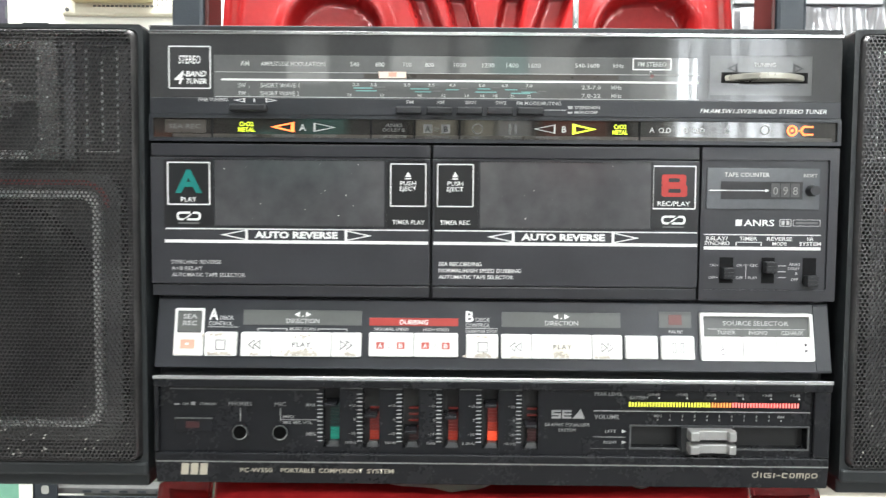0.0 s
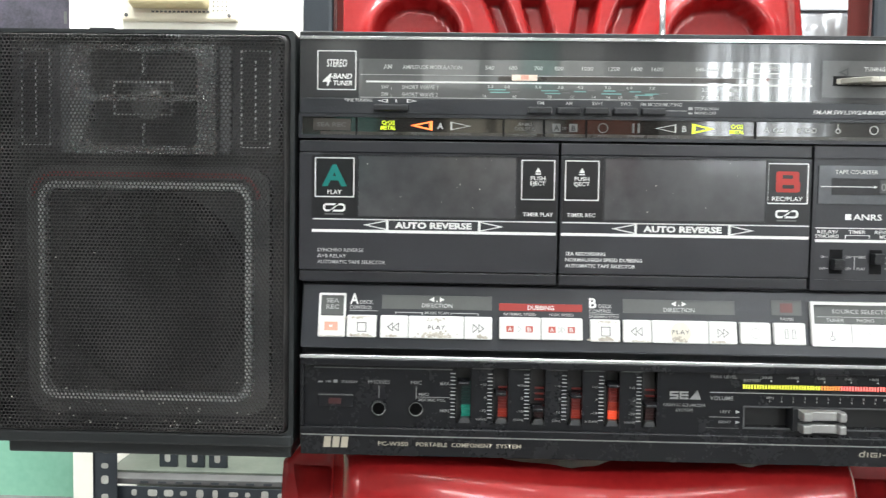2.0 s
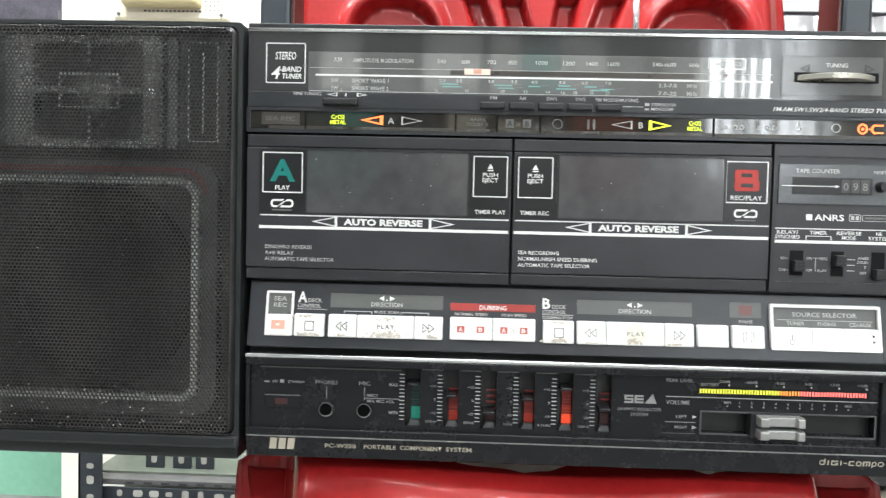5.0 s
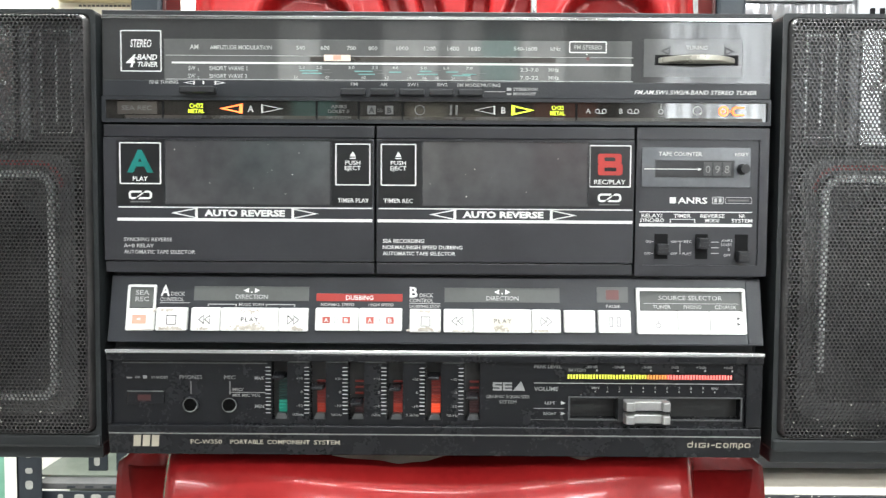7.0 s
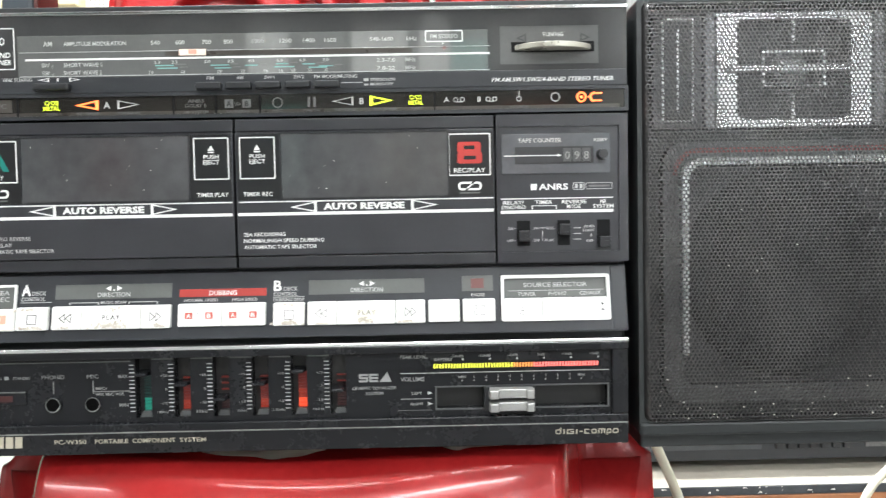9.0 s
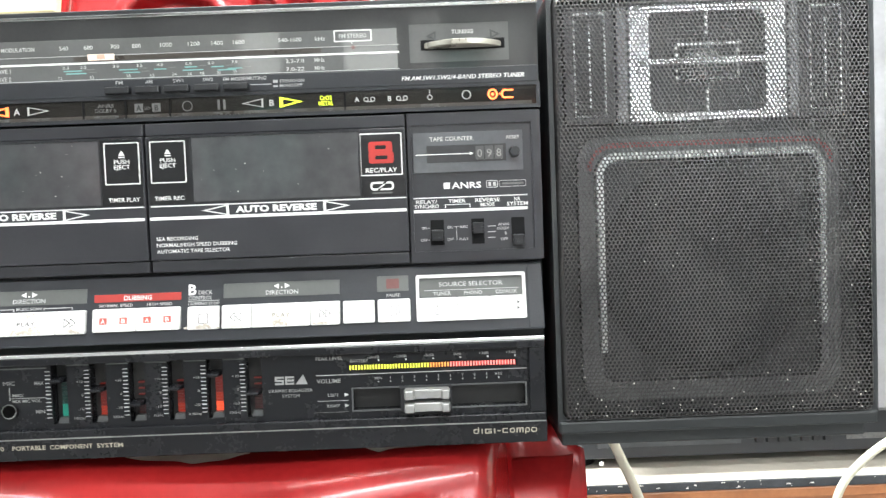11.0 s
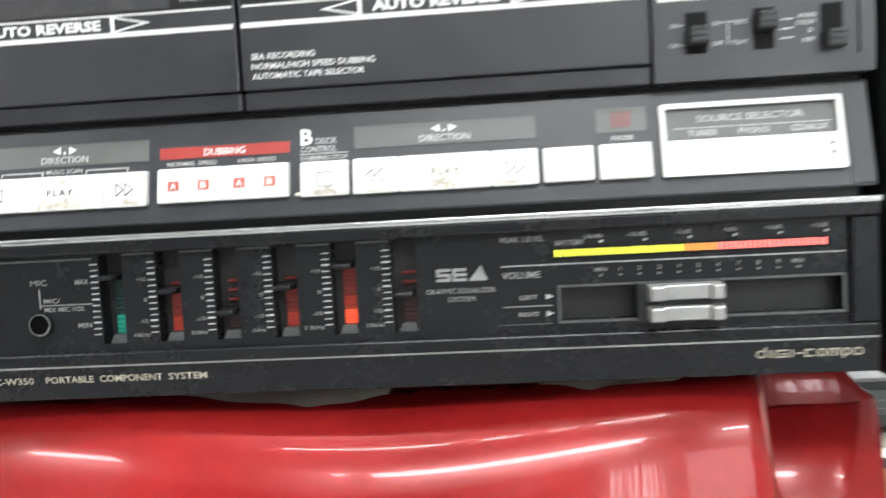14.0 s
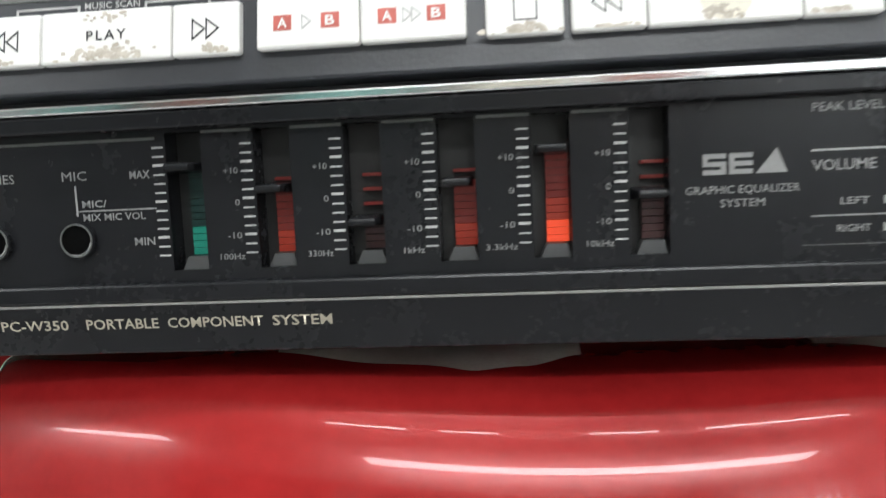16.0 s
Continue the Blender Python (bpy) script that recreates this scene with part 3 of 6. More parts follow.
def loop_mark(x, z, y, door):
    """Two hooked arrows and a line of tiny print under them."""
    part("loop_mark", add_ring(bmesh.new(), rounded(x - 5.8, x + 5.8, z, z + 4.2, 1.7, 4), rounded(x - 4.8, x + 4.8, z + 1.0, z + 3.2, 0.9, 4), y - 0.12, y), INK, door)
    part("loop_break", add_slab(bmesh.new(), [(x - 2.6, z - 0.1), (x - 1.2, z - 0.1), (x + 2.6, z + 4.3), (x + 1.2, z + 4.3)], y - 0.2, y - 0.1), LABEL_BLACK, door)
    part("loop_mark", add_slab(bmesh.new(), [(x - 1.9, z + 1.0), (x - 0.9, z + 1.0), (x + 1.9, z + 3.2), (x + 0.9, z + 3.2)], y - 0.3, y - 0.2), INK, door)
    bars("tiny_print", [(x - 5, x + 5, z - 1.6, z - 0.9)], y, INK_DIM, door)


def deck_door(x0, x1, win0, win1, which):
    y = -1.5
    bm = bmesh.new()
    add_box(bm, x0, x1, 576.2, 637.0, y, 10, bevel=0.5)
    door = part("cassette_door", bm, DOOR, boombox, "black cassette door with a dusty smoked window")
    part("door_brow", box(x0, x1, 637.3, 643.4, -0.6, 9, bevel=0.5), HOUSING, door)
    part("door_sill", box(x0, x1, 570.2, 575.8, -0.4, 9, bevel=0.6), HOUSING, door)
    part("window_frame", add_ring(bmesh.new(), rounded(win0 - 1, win1 + 1, 603.4, 636.6, 0.8, 3), rounded(win0, win1, 604.2, 635.8, 0.6, 3), y - 0.4, y + 0.3), BLACK, door)
    part("window_pane", box(win0, win1, 604.2, 635.8, y - 0.25, y + 1, bevel=0.15), WINDOW, door, "dusty smoked cassette window")
    part("window_top_line", box(win0 - 20, win1 + 20 if which == "A" else win1 + 1, 636.1, 636.9, y - 0.7, y), HOUSING, door)
    return door, y


def decks():
    door, y = deck_door(LEFT + 0.6, -33.4, -136.5, -55.2, "A")
    part("label_plate", box(-160.8, -137.4, 603.8, 635.4, y - 0.2, y), LABEL_BLACK, door)
    part("label_plate", box(-54.4, -34.2, 603.8, 635.4, y - 0.2, y), LABEL_BLACK, door)
    y2 = y - 0.2
    part("label_outline", outline(-159.2, -138.6, 614.0, 634.6, 0.6, y2), INK, door)
    letters("A", -148.9, 620.2, 10.4, y2, INK_TEAL, door, "CENTER", 13.0, 0.035)
    letters("PLAY", -148.9, 615.6, 2.2, y2, INK, door, "CENTER", 7.4)
    loop_mark(-149, 606.6, y2, door)
    part("eject_outline", outline(-52.5, -35.2, 614.0, 634.6, 0.55, y2), INK, door)
    bm = bmesh.new()
    add_slab(bm, [(-45.4, 628.2), (-42.4, 628.2), (-43.9, 630.8)], y2 - 0.12, y2)
    add_box(bm, -45.4, -42.4, 627.1, 627.7, y2 - 0.12, y2)
    part("eject_mark", bm, INK, door)
    letters("PUSH", -43.9, 624.2, 2.0, y2, INK, door, "CENTER", 7.5)
    letters("EJECT", -43.9, 621.6, 2.0, y2, INK, door, "CENTER", 7.9)
    letters("TIMER PLAY", -43.6, 605.6, 2.0, y2, INK, door, "CENTER", 15.5)
    reverse_legend(door, -160, -34.2, -97.5, 42, y)
    for z, word, w in ((585.8, "SYNCHRO REVERSE", 24), (582.7, "A+B RELAY", 15), (579.6, "AUTOMATIC TAPE SELECTOR", 35.5)):
        letters(word, -157.6, z, 1.8, y, INK_GREY, door, "LEFT", w)

    door, y = deck_door(-32.2, 95.2, -9.5, 72.0, "B")
    part("label_plate", box(-31.2, -10.4, 603.8, 635.4, y - 0.2, y), LABEL_BLACK, door)
    part("label_plate", box(72.9, 94.6, 603.8, 635.4, y - 0.2, y), LABEL_BLACK, door)
    part("eject_outline", outline(-30.1, -12.6, 614.0, 634.6, 0.55, y2), INK, door)
    bm = bmesh.new()
    add_slab(bm, [(-22.9, 628.2), (-19.9, 628.2), (-21.4, 630.8)], y2 - 0.12, y2)
    add_box(bm, -22.9, -19.9, 627.1, 627.7, y2 - 0.12, y2)
    part("eject_mark", bm, INK, door)
    letters("PUSH", -21.4, 624.2, 2.0, y2, INK, door, "CENTER", 7.5)
    letters("EJECT", -21.4, 621.6, 2.0, y2, INK, door, "CENTER", 7.9)
    letters("TIMER REC", -21.4, 605.6, 2.0, y2, INK, door, "CENTER", 14.5)
    part("label_outline", outline(72.6, 93.4, 613.8, 634.6, 0.6, y2), INK, door)
    bm = bmesh.new()
    add_ring(bm, rounded(77.0, 88.6, 625.0, 630.4, 1.2, 4), rounded(80.2, 85.6, 626.7, 628.6, 0.5, 4), y2 - 0.12, y2)
    add_ring(bm, rounded(77.0, 89.2, 619.8, 625.6, 1.3, 4), rounded(80.2, 86.2, 621.7, 623.6, 0.5, 4), y2 - 0.14, y2)
    part("deck_letter", bm, INK_RED, door, "bold red letter B")
    letters("REC/PLAY", 83.0, 615.4, 2.2, y2, INK, door, "CENTER", 15.5)
    loop_mark(83, 606.6, y2, door)
    reverse_legend(door, -31, 94.6, 30.5, 42, y)
    for z, word, w in ((585.8, "SEA RECORDING", 20.5), (582.7, "NORMAL/HIGH SPEED DUBBING", 39.5), (579.6, "AUTOMATIC TAPE SELECTOR", 36)):
        letters(word, -29.0, z, 1.8, y, INK, door, "LEFT", w)
    # dust streaks and scratches on the panes
    rng = random.Random(4)
    bm = bmesh.new()
    for _ in range(26):
        x, z = rng.choice((rng.uniform(-134, -60), rng.uniform(-7, 70))), rng.uniform(606, 634)
        w = rng.uniform(0.15, 0.45)
        add_box(bm, x, x + w, z, z + w * rng.uniform(0.5, 1.2), y - 0.3, y - 0.2)
    tagged(part("dust_speck", bm, DUST, door), kind="stuff")


def counter_panel():
    y = -1.5
    bm = bmesh.new()
    add_ring(bm, rounded(96.2, RIGHT - 0.6, 570.2, 643.4, 0.6, 2), rounded(98, 157, 575.5, 637.6, 0.6, 2), -1.2, 10)
    pan = part("counter_panel", bm, HOUSING, boombox, "black side panel with tape counter and slide switches")
    part("counter_plate", box(97.6, 157.4, 575.2, 637.8, y + 1.2, 8), DOOR, pan)
    y = y + 1.2
    part("counter_window", box(98.8, 152.6, 614.2, 633.8, y - 0.7, y + 0.5, bevel=0.2), COUNTER_WIN, pan, "smoked tape counter window")
    yw = y - 0.7
    part("counter_slot", box(105.4, 144.4, 619.0, 627.4, yw - 0.15, yw), WELL, pan)
    bars("counter_line", [(100, 127.0, 622.9, 623.3)], yw - 0.15, INK, pan)
    triangle(128.4, 126.6, 623.1, 0.8, 0, yw - 0.15, INK, pan, True)
    for i, word in enumerate("098"):
        part("digit_wheel", box(129.4 + i * 4.7, 133.5 + i * 4.7, 620.0, 626.6, yw - 0.35, yw), BEZEL_DARK, pan)
        letters(word, 131.4 + i * 4.7, 621.2, 3.8, yw - 0.35, FADED_DIGIT, pan, "CENTER", 2.4, 0.0)
    letters("TAPE COUNTER", 107, 629.6, 2.0, yw, INK_GREY, pan, "LEFT", 21.5)
    letters("RESET", 148, 629.7, 1.5, yw, INK_GREY, pan, "CENTER", 6.5)
    part("reset_button", add_cyl(bmesh.new(), 148.4, 623.2, yw - 4.5, yw, 2.3, 2.7, n=20), BLACK, pan)
    bars("maker_mark", [(113.2, 116.2, 606.2, 609.2)], y, INK, pan)
    letters("ANRS", 117.2, 606.2, 3.0, y, INK, pan, "LEFT", 14.5, 0.015)
    part("noise_mark_frame", outline(134.2, 139.9, 606.0, 609.6, 0.35, y), INK_GREY, pan)
    bars("noise_mark", [(135.2, 136.6, 606.8, 608.8), (137.5, 138.9, 606.8, 608.8)], y, INK_GREY, pan)
    part("mark_outline", outline(140.6, 153.8, 606.2, 609.4, 0.25, y), INK_GREY, pan)
    bars("mark_print", [(142, 152.5, 607.3, 608.3)], y, INK_DIM, pan)
    bars("legend_line", [(97.9, 154.2, 601.7, 602.2)], y, INK, pan)
    bars("legend_line", [(97.9, 154.2, 594.7, 596.2)], y, INK, pan)
    for x, a, b in ((104.5, "RELAY/", "SYNCHRO"), (131.5 + 3, "REVERSE", "MODE"), (149.2, "NR", "SYSTEM")):
        letters(a, x, 599.2, 1.8, y, INK, pan, "CENTER", 1.72 * len(a) if len(a) > 2 else 3)
        letters(b, x, 596.9, 1.8, y, INK, pan, "CENTER", 1.72 * len(b))
    letters("TIMER", 119.5, 599.2, 1.8, y, INK, pan, "CENTER", 8.6)
    bars("bracket", [(113.5, 126, 598.2, 598.5), (113.5, 113.9, 596.6, 598.4), (125.6, 126, 596.6, 598.4)], y, INK, pan)
    for x0, x1, knob in ((106, 112.6, 584.0), (126.2, 132.4, 587.0), (145.9, 152.4, 580.5)):
        # Thin black slab in place of a shaded slot.
        slot = part("switch_slot", box(x0, x1, 578.6, 591.0, y - 0.12, y), RECESS, pan)
        bm = bmesh.new()
        add_box(bm, x0 + 0.5, x1 - 0.5, knob - 3.2, knob + 2.2, -4.6, y, bevel=0.5)
        for k in range(3):
            add_box(bm, x0 + 0.7, x1 - 0.7, knob - 2.4 + k * 1.7, knob - 1.6 + k * 1.7, -5.1, -4.4)
        part("slide_switch", bm, BLACK, slot, "small black ribbed slide switch")
    letters("ON", 102.8, 586.6, 1.3, y, INK_GREY, pan, "CENTER", 2.6)
    letters("OFF", 102.6, 580.6, 1.3, y, INK_GREY, pan, "CENTER", 3.4)
    bars("switch_mark", [(104.6, 105.4, 587.0, 587.3), (104.6, 105.4, 581.1, 581.4)], y, INK_GREY, pan)
    letters("ON", 115.5, 586.6, 1.3, y, INK_GREY, pan, "CENTER", 2.6)
    letters("OFF", 115.7, 580.6, 1.3, y, INK_GREY, pan, "CENTER", 3.2)
    letters("REC", 122.6, 586.6, 1.3, y, INK_GREY, pan, "CENTER", 3.8)
    letters("PLAY", 122.2, 580.6, 1.3, y, INK_GREY, pan, "CENTER", 4.6)
    bars("switch_mark", [(118.6, 118.9, 580.8, 587.4), (117.4, 120.2, 587.3, 587.6)], y, INK_GREY, pan)
    bars("switch_mark", [(134.2, 138.0, 586.9, 587.3), (134.2, 138.0, 584.1, 584.5), (134.2, 138.0, 581.3, 581.7)], y, INK_GREY, pan)
    letters("ANRS", 142.0, 587.2, 1.3, y, INK_GREY, pan, "CENTER", 5.4)
    letters("DOLBY", 141.8, 585.2, 1.3, y, INK_GREY, pan, "CENTER", 5.6)
    letters("B", 143.0, 582.8, 1.3, y, INK_GREY, pan, "CENTER")
    letters("OFF", 142.2, 579.9, 1.3, y, INK_GREY, pan, "CENTER", 3.4)


def button_row():
    """The control panel, its face leaning slightly back towards the top."""
    pan = part("button_panel", box(LEFT + 1, RIGHT - 0.4, 535.2, 568.4, -3.2, 10, bevel=0.8), BTN_PANEL, boombox, "charcoal control panel with white keys")
    part("panel_end", box(153.8, RIGHT - 0.8, 536.2, 567.4, -3.5, 0, bevel=0.3), CHARCOAL, pan)
    y = -3.2
    def key(x0, x1, z0, z1, mat=WHITE_BTN, deep=2.4, label=""):
        return part("key", box(x0, x1, z0, z1, y - deep, y + 3, bevel=0.7), mat, pan, label)
    top = y - 2.4
    # recording key with its framed legend
    part("legend_frame", outline(-157.8, -143.5, 541.0, 563.6, 1.1, y, 1.2, 0.8), INK, pan)
    part("legend_plate", box(-156.7, -144.6, 552.2, 562.5, y - 0.3, y), GREY_PLATE, pan)
    letters("SEA", -150.6, 558.6, 2.2, y - 0.3, INK_GREY, pan, "CENTER", 6.8)
    letters("REC", -150.6, 555.4, 2.2, y - 0.3, INK_GREY, pan, "CENTER", 6.8)
    key(-157.2, -144.0, 541.4, 551.8, CREAM_BTN, label="cream key with a salmon square")
    part("key_square", box(-154.2, -147.2, 544.6, 549.0, top - 0.1, top), SALMON, pan)
    bars("key_print", [(-151.6, -150.0, 546.4, 547.4)], top - 0.1, CREAM_BTN, pan)
    letters("A", -141.5, 558.2, 5.2, y, INK, pan, "LEFT", 4.6, 0.03)
    letters("DECK", -136.2, 558.2, 1.9, y, INK_GREY, pan, "LEFT", 7.0)
    letters("CONTROL", -141.6, 555.4, 1.9, y, INK_GREY, pan, "LEFT", 12.0)
    bars("rule", [(-141.8, -126.5, 554.5, 554.8)], y, INK_GREY, pan)
    letters("B", -15.8, 558.2, 5.0, y, INK, pan, "LEFT", 4.0, 0.03)
    letters("DECK", -10.8, 558.2, 1.9, y, INK_GREY, pan, "LEFT", 7.0)
    letters("CONTROL", -15.8, 555.6, 1.9, y, INK_GREY, pan, "LEFT", 12.0)
    bars("rule", [(-16, -0.2, 554.9, 555.2)], y, INK_GREY, pan)
    letters("DUBBING STOP", -15.8, 553.0, 1.4, y, INK_GREY, pan, "LEFT", 15.4)
    for x0, lead in ((-142.6, -1), (-15.6, 1)):
        key(x0, x0 + 15.6, 541.2, 552.4)
        part("stop_mark", outline(x0 + 5.6, x0 + 10.4, 544.2, 549.0, 0.35, top, 0.1, 0.1), INK_DARK if lead < 0 else INK_DIM, pan)
    for x0, shade in ((-125.0, INK_DARK), (1.4, INK_DIM)):
        key(x0, x0 + 14.6, 541.2, 552.5)
        key(x0 + 14.8, x0 + 43.8, 541.2, 552.5)
        key(x0 + 44.0, x0 + 58.6, 541.2, 552.5)
        for dx in (5.4, 8.4):
            triangle(x0 + dx - 1.6, x0 + dx + 1.4, 546.9, 2.4, 0.28, top, shade, pan)
            triangle(x0 + 44 + dx + 2.0, x0 + 44 + dx - 1.0, 546.9, 2.4, 0.28, top, shade, pan)
        letters("PLAY", x0 + 29.6, 546.0, 2.1, top, shade, pan, "CENTER", 8.8, spacing=1.3)
        part("direction_plate", box(x0 + 0.4, x0 + 58.4, 555.9, 563.0, y - 0.25, y), GREY_PLATE, pan, "grey legend plate")
        letters("DIRECTION", x0 + 29.6, 556.9, 2.1, y - 0.25, INK_GREY, pan, "CENTER", 16.2)
        triangle(x0 + 25.4, x0 + 28.0, 561.0, 1.3, 0, y - 0.25, INK, pan, True)
        triangle(x0 + 33.6, x0 + 31.0, 561.0, 1.3, 0, y - 0.25, INK, pan, True)
        part("direction_dot", add_cyl(bmesh.new(), x0 + 29.5, 560.2, y - 0.5, y - 0.2, 0.4, n=10), INK, pan)
    letters("MUSIC SCAN", -95.5, 553.4, 1.4, y, INK_GREY, pan, "CENTER", 12.5)
    bars("bracket", [(-117.5, -102.8, 553.9, 554.3), (-117.5, -117.0, 553.0, 554.3), (-103.4, -102.8, 553.0, 554.3),
                     (-88.2, -73.5, 553.9, 554.3), (-74.1, -73.5, 553.0, 554.3), (-88.2, -87.7, 553.0, 554.3)], y, INK_GREY, pan)
    # dubbing pair
    part("dubbing_plate", box(-62.8, -19.4, 556.0, 559.7, y - 0.25, y), RED_PLATE, pan, "red legend plate")
    letters("DUBBING", -41.0, 556.7, 2.2, y - 0.25, INK, pan, "CENTER", 13.8, 0.01)
    letters("NORMAL SPEED", -52.0, 553.6, 1.4, y, INK_GREY, pan, "CENTER", 16.8)
    letters("HIGH SPEED", -30.2, 553.6, 1.4, y, INK_GREY, pan, "CENTER", 12.6)
    for x0 in (-62.8, -41.0):
        key(x0, x0 + 21.6, 541.6, 552.7)
        for dx, word in ((5.6, "A"), (15.6, "B")):
            part("key_square", box(x0 + dx - 1.9, x0 + dx + 1.9, 545.4, 548.6, top - 0.08, top), FADED_RED, pan)
            letters(word, x0 + dx, 546.0, 2.0, top - 0.08, WHITE_BTN, pan, "CENTER", 2.0, 0.02)
        for dx in ((10.6,) if x0 < -50 else (9.7, 11.5)):
            triangle(x0 + dx + 1.2, x0 + dx - 1.0, 547.0, 1.7, 0.35, top, INK_GREY, pan)
    key(61.6, 77.2, 541.5, 552.3)
    key(78.8, 95.0, 541.4, 552.4)
    for x in (84.2, 88.0):
        part("pause_mark", outline(x, x + 1.7, 544.6, 549.4, 0.28, top, 0.08, 0.05), INK_DIM, pan)
    part("record_mark", add_ring(bmesh.new(), rounded(66.6, 72.0, 544.4, 549.8, 2.65, 6), rounded(66.9, 71.7, 544.7, 549.5, 2.35, 6), top - 0.06, top), INK_GREY, pan)
    part("pause_plate", box(78.6, 94.3, 556.2, 563.8, y - 0.25, y), GREY_PLATE, pan)
    part("pause_lamp", box(83.2, 89.6, 557.6, 562.4, y - 0.4, y - 0.2), DARK_RED, pan)
    letters("PAUSE", 86.6, 553.6, 1.4, y, INK_GREY, pan, "CENTER", 6.8)
    # source selector
    part("selector_frame", outline(98.1, 152.6, 541.2, 563.7, 1.5, y, 2.2, 0.9), WHITE_BTN, pan, "white source selector frame")
    part("selector_plate", box(99.8, 151.2, 552.6, 562.0, y - 0.6, y), GREY_PLATE, pan)
    letters("SOURCE SELECTOR", 125.5, 557.7, 2.1, y - 0.6, INK_GREY, pan, "CENTER", 32)
    for x, word in ((111, "TUNER"), (126.5, "PHONO"), (143, "CD/AUX")):
        letters(word, x, 553.4, 1.8, y - 0.6, INK_GREY, pan, "CENTER", 1.8 * len(word))
    bars("rule", [(102, 149.5, 555.8, 556.05)], y - 0.6, INK_GREY, pan)
    for x0, x1 in ((99.6, 118.4), (118.5, 134.4), (134.5, 151.2)):
        key(x0, x1, 541.8, 552.3, deep=2.1)
    part("source_mark", add_ring(bmesh.new(), rounded(107.2, 109.8, 544.0, 546.6, 1.25, 5), rounded(107.5, 109.5, 544.3, 546.3, 0.95, 5), y - 2.15, y - 2.0), INK_DIM, pan)
    bars("source_mark", [(108.35, 108.65, 546.6, 549.0)], y - 2.1, INK_DIM, pan)
    part("source_mark", add_ring(bmesh.new(), rounded(124.4, 128.4, 544.6, 548.6, 1.95, 6), rounded(124.7, 128.1, 544.9, 548.3, 1.65, 6), y - 2.15, y - 2.0), INK_GREY, pan)
    for z in (546.2, 549.0):
        triangle(149.6, 148.0, z, 0.8, 0, y - 2.1, INK_DARK, pan, True)
    spot = [(31.0 + 5.2 * math.cos(a), max(541.9, min(552.1, 546.8 + 5.2 * math.sin(a)))) for a in [j * 0.2618 for j in range(24)]]
    bm = bmesh.new()
    add_slab(bm, spot, top - 0.025, top + 0.2)
    part("worn_patch", bm, WORN_SPOT, pan, "thumbed cream spot on the play key")
    # finger wear round the keys
    rng = random.Random(11)
    for cx, cz, sx, sz, n in ((-95.4, 543.0, 7.5, 1.6, 70), (-95.4, 551.0, 5.5, 0.7, 14), (-134.8, 542.4, 5.5, 0.9, 34), (-134.8, 551.5, 6.5, 0.6, 14), (-7.8, 542.4, 5.5, 1.0, 40), (-7.8, 551.6, 5.0, 0.6, 12),
                              (31, 543.4, 5.0, 1.4, 30), (-72, 542.6, 3.0, 0.7, 16), (-118, 542.2, 2.0, 0.6, 8), (11, 542.0, 4.5, 0.5, 16), (50, 542.2, 4.0, 0.5, 14)):
        bm = bmesh.new()
        for _ in range(n):
            x, z = rng.gauss(cx, sx * 0.5), rng.gauss(cz, sz * 0.5)
            z = min(552.0, max(541.7, z))
            if rng.random() < 0.5:
                z = min(z, 552.1)
            r = rng.uniform(0.25, 0.8)
            add_slab(bm, [(x + r * rng.uniform(0.6, 1.3) * math.cos(a) * 1.3, max(541.75, min(552.0, z + r * rng.uniform(0.5, 1.2) * math.sin(a)))) for a in [k * 1.0472 for k in range(6)]], top - rng.uniform(0.02, 0.05), top + 0.3)
        part("worn_patch", bm, GRIME, pan, "worn brownish paint on the key edges")


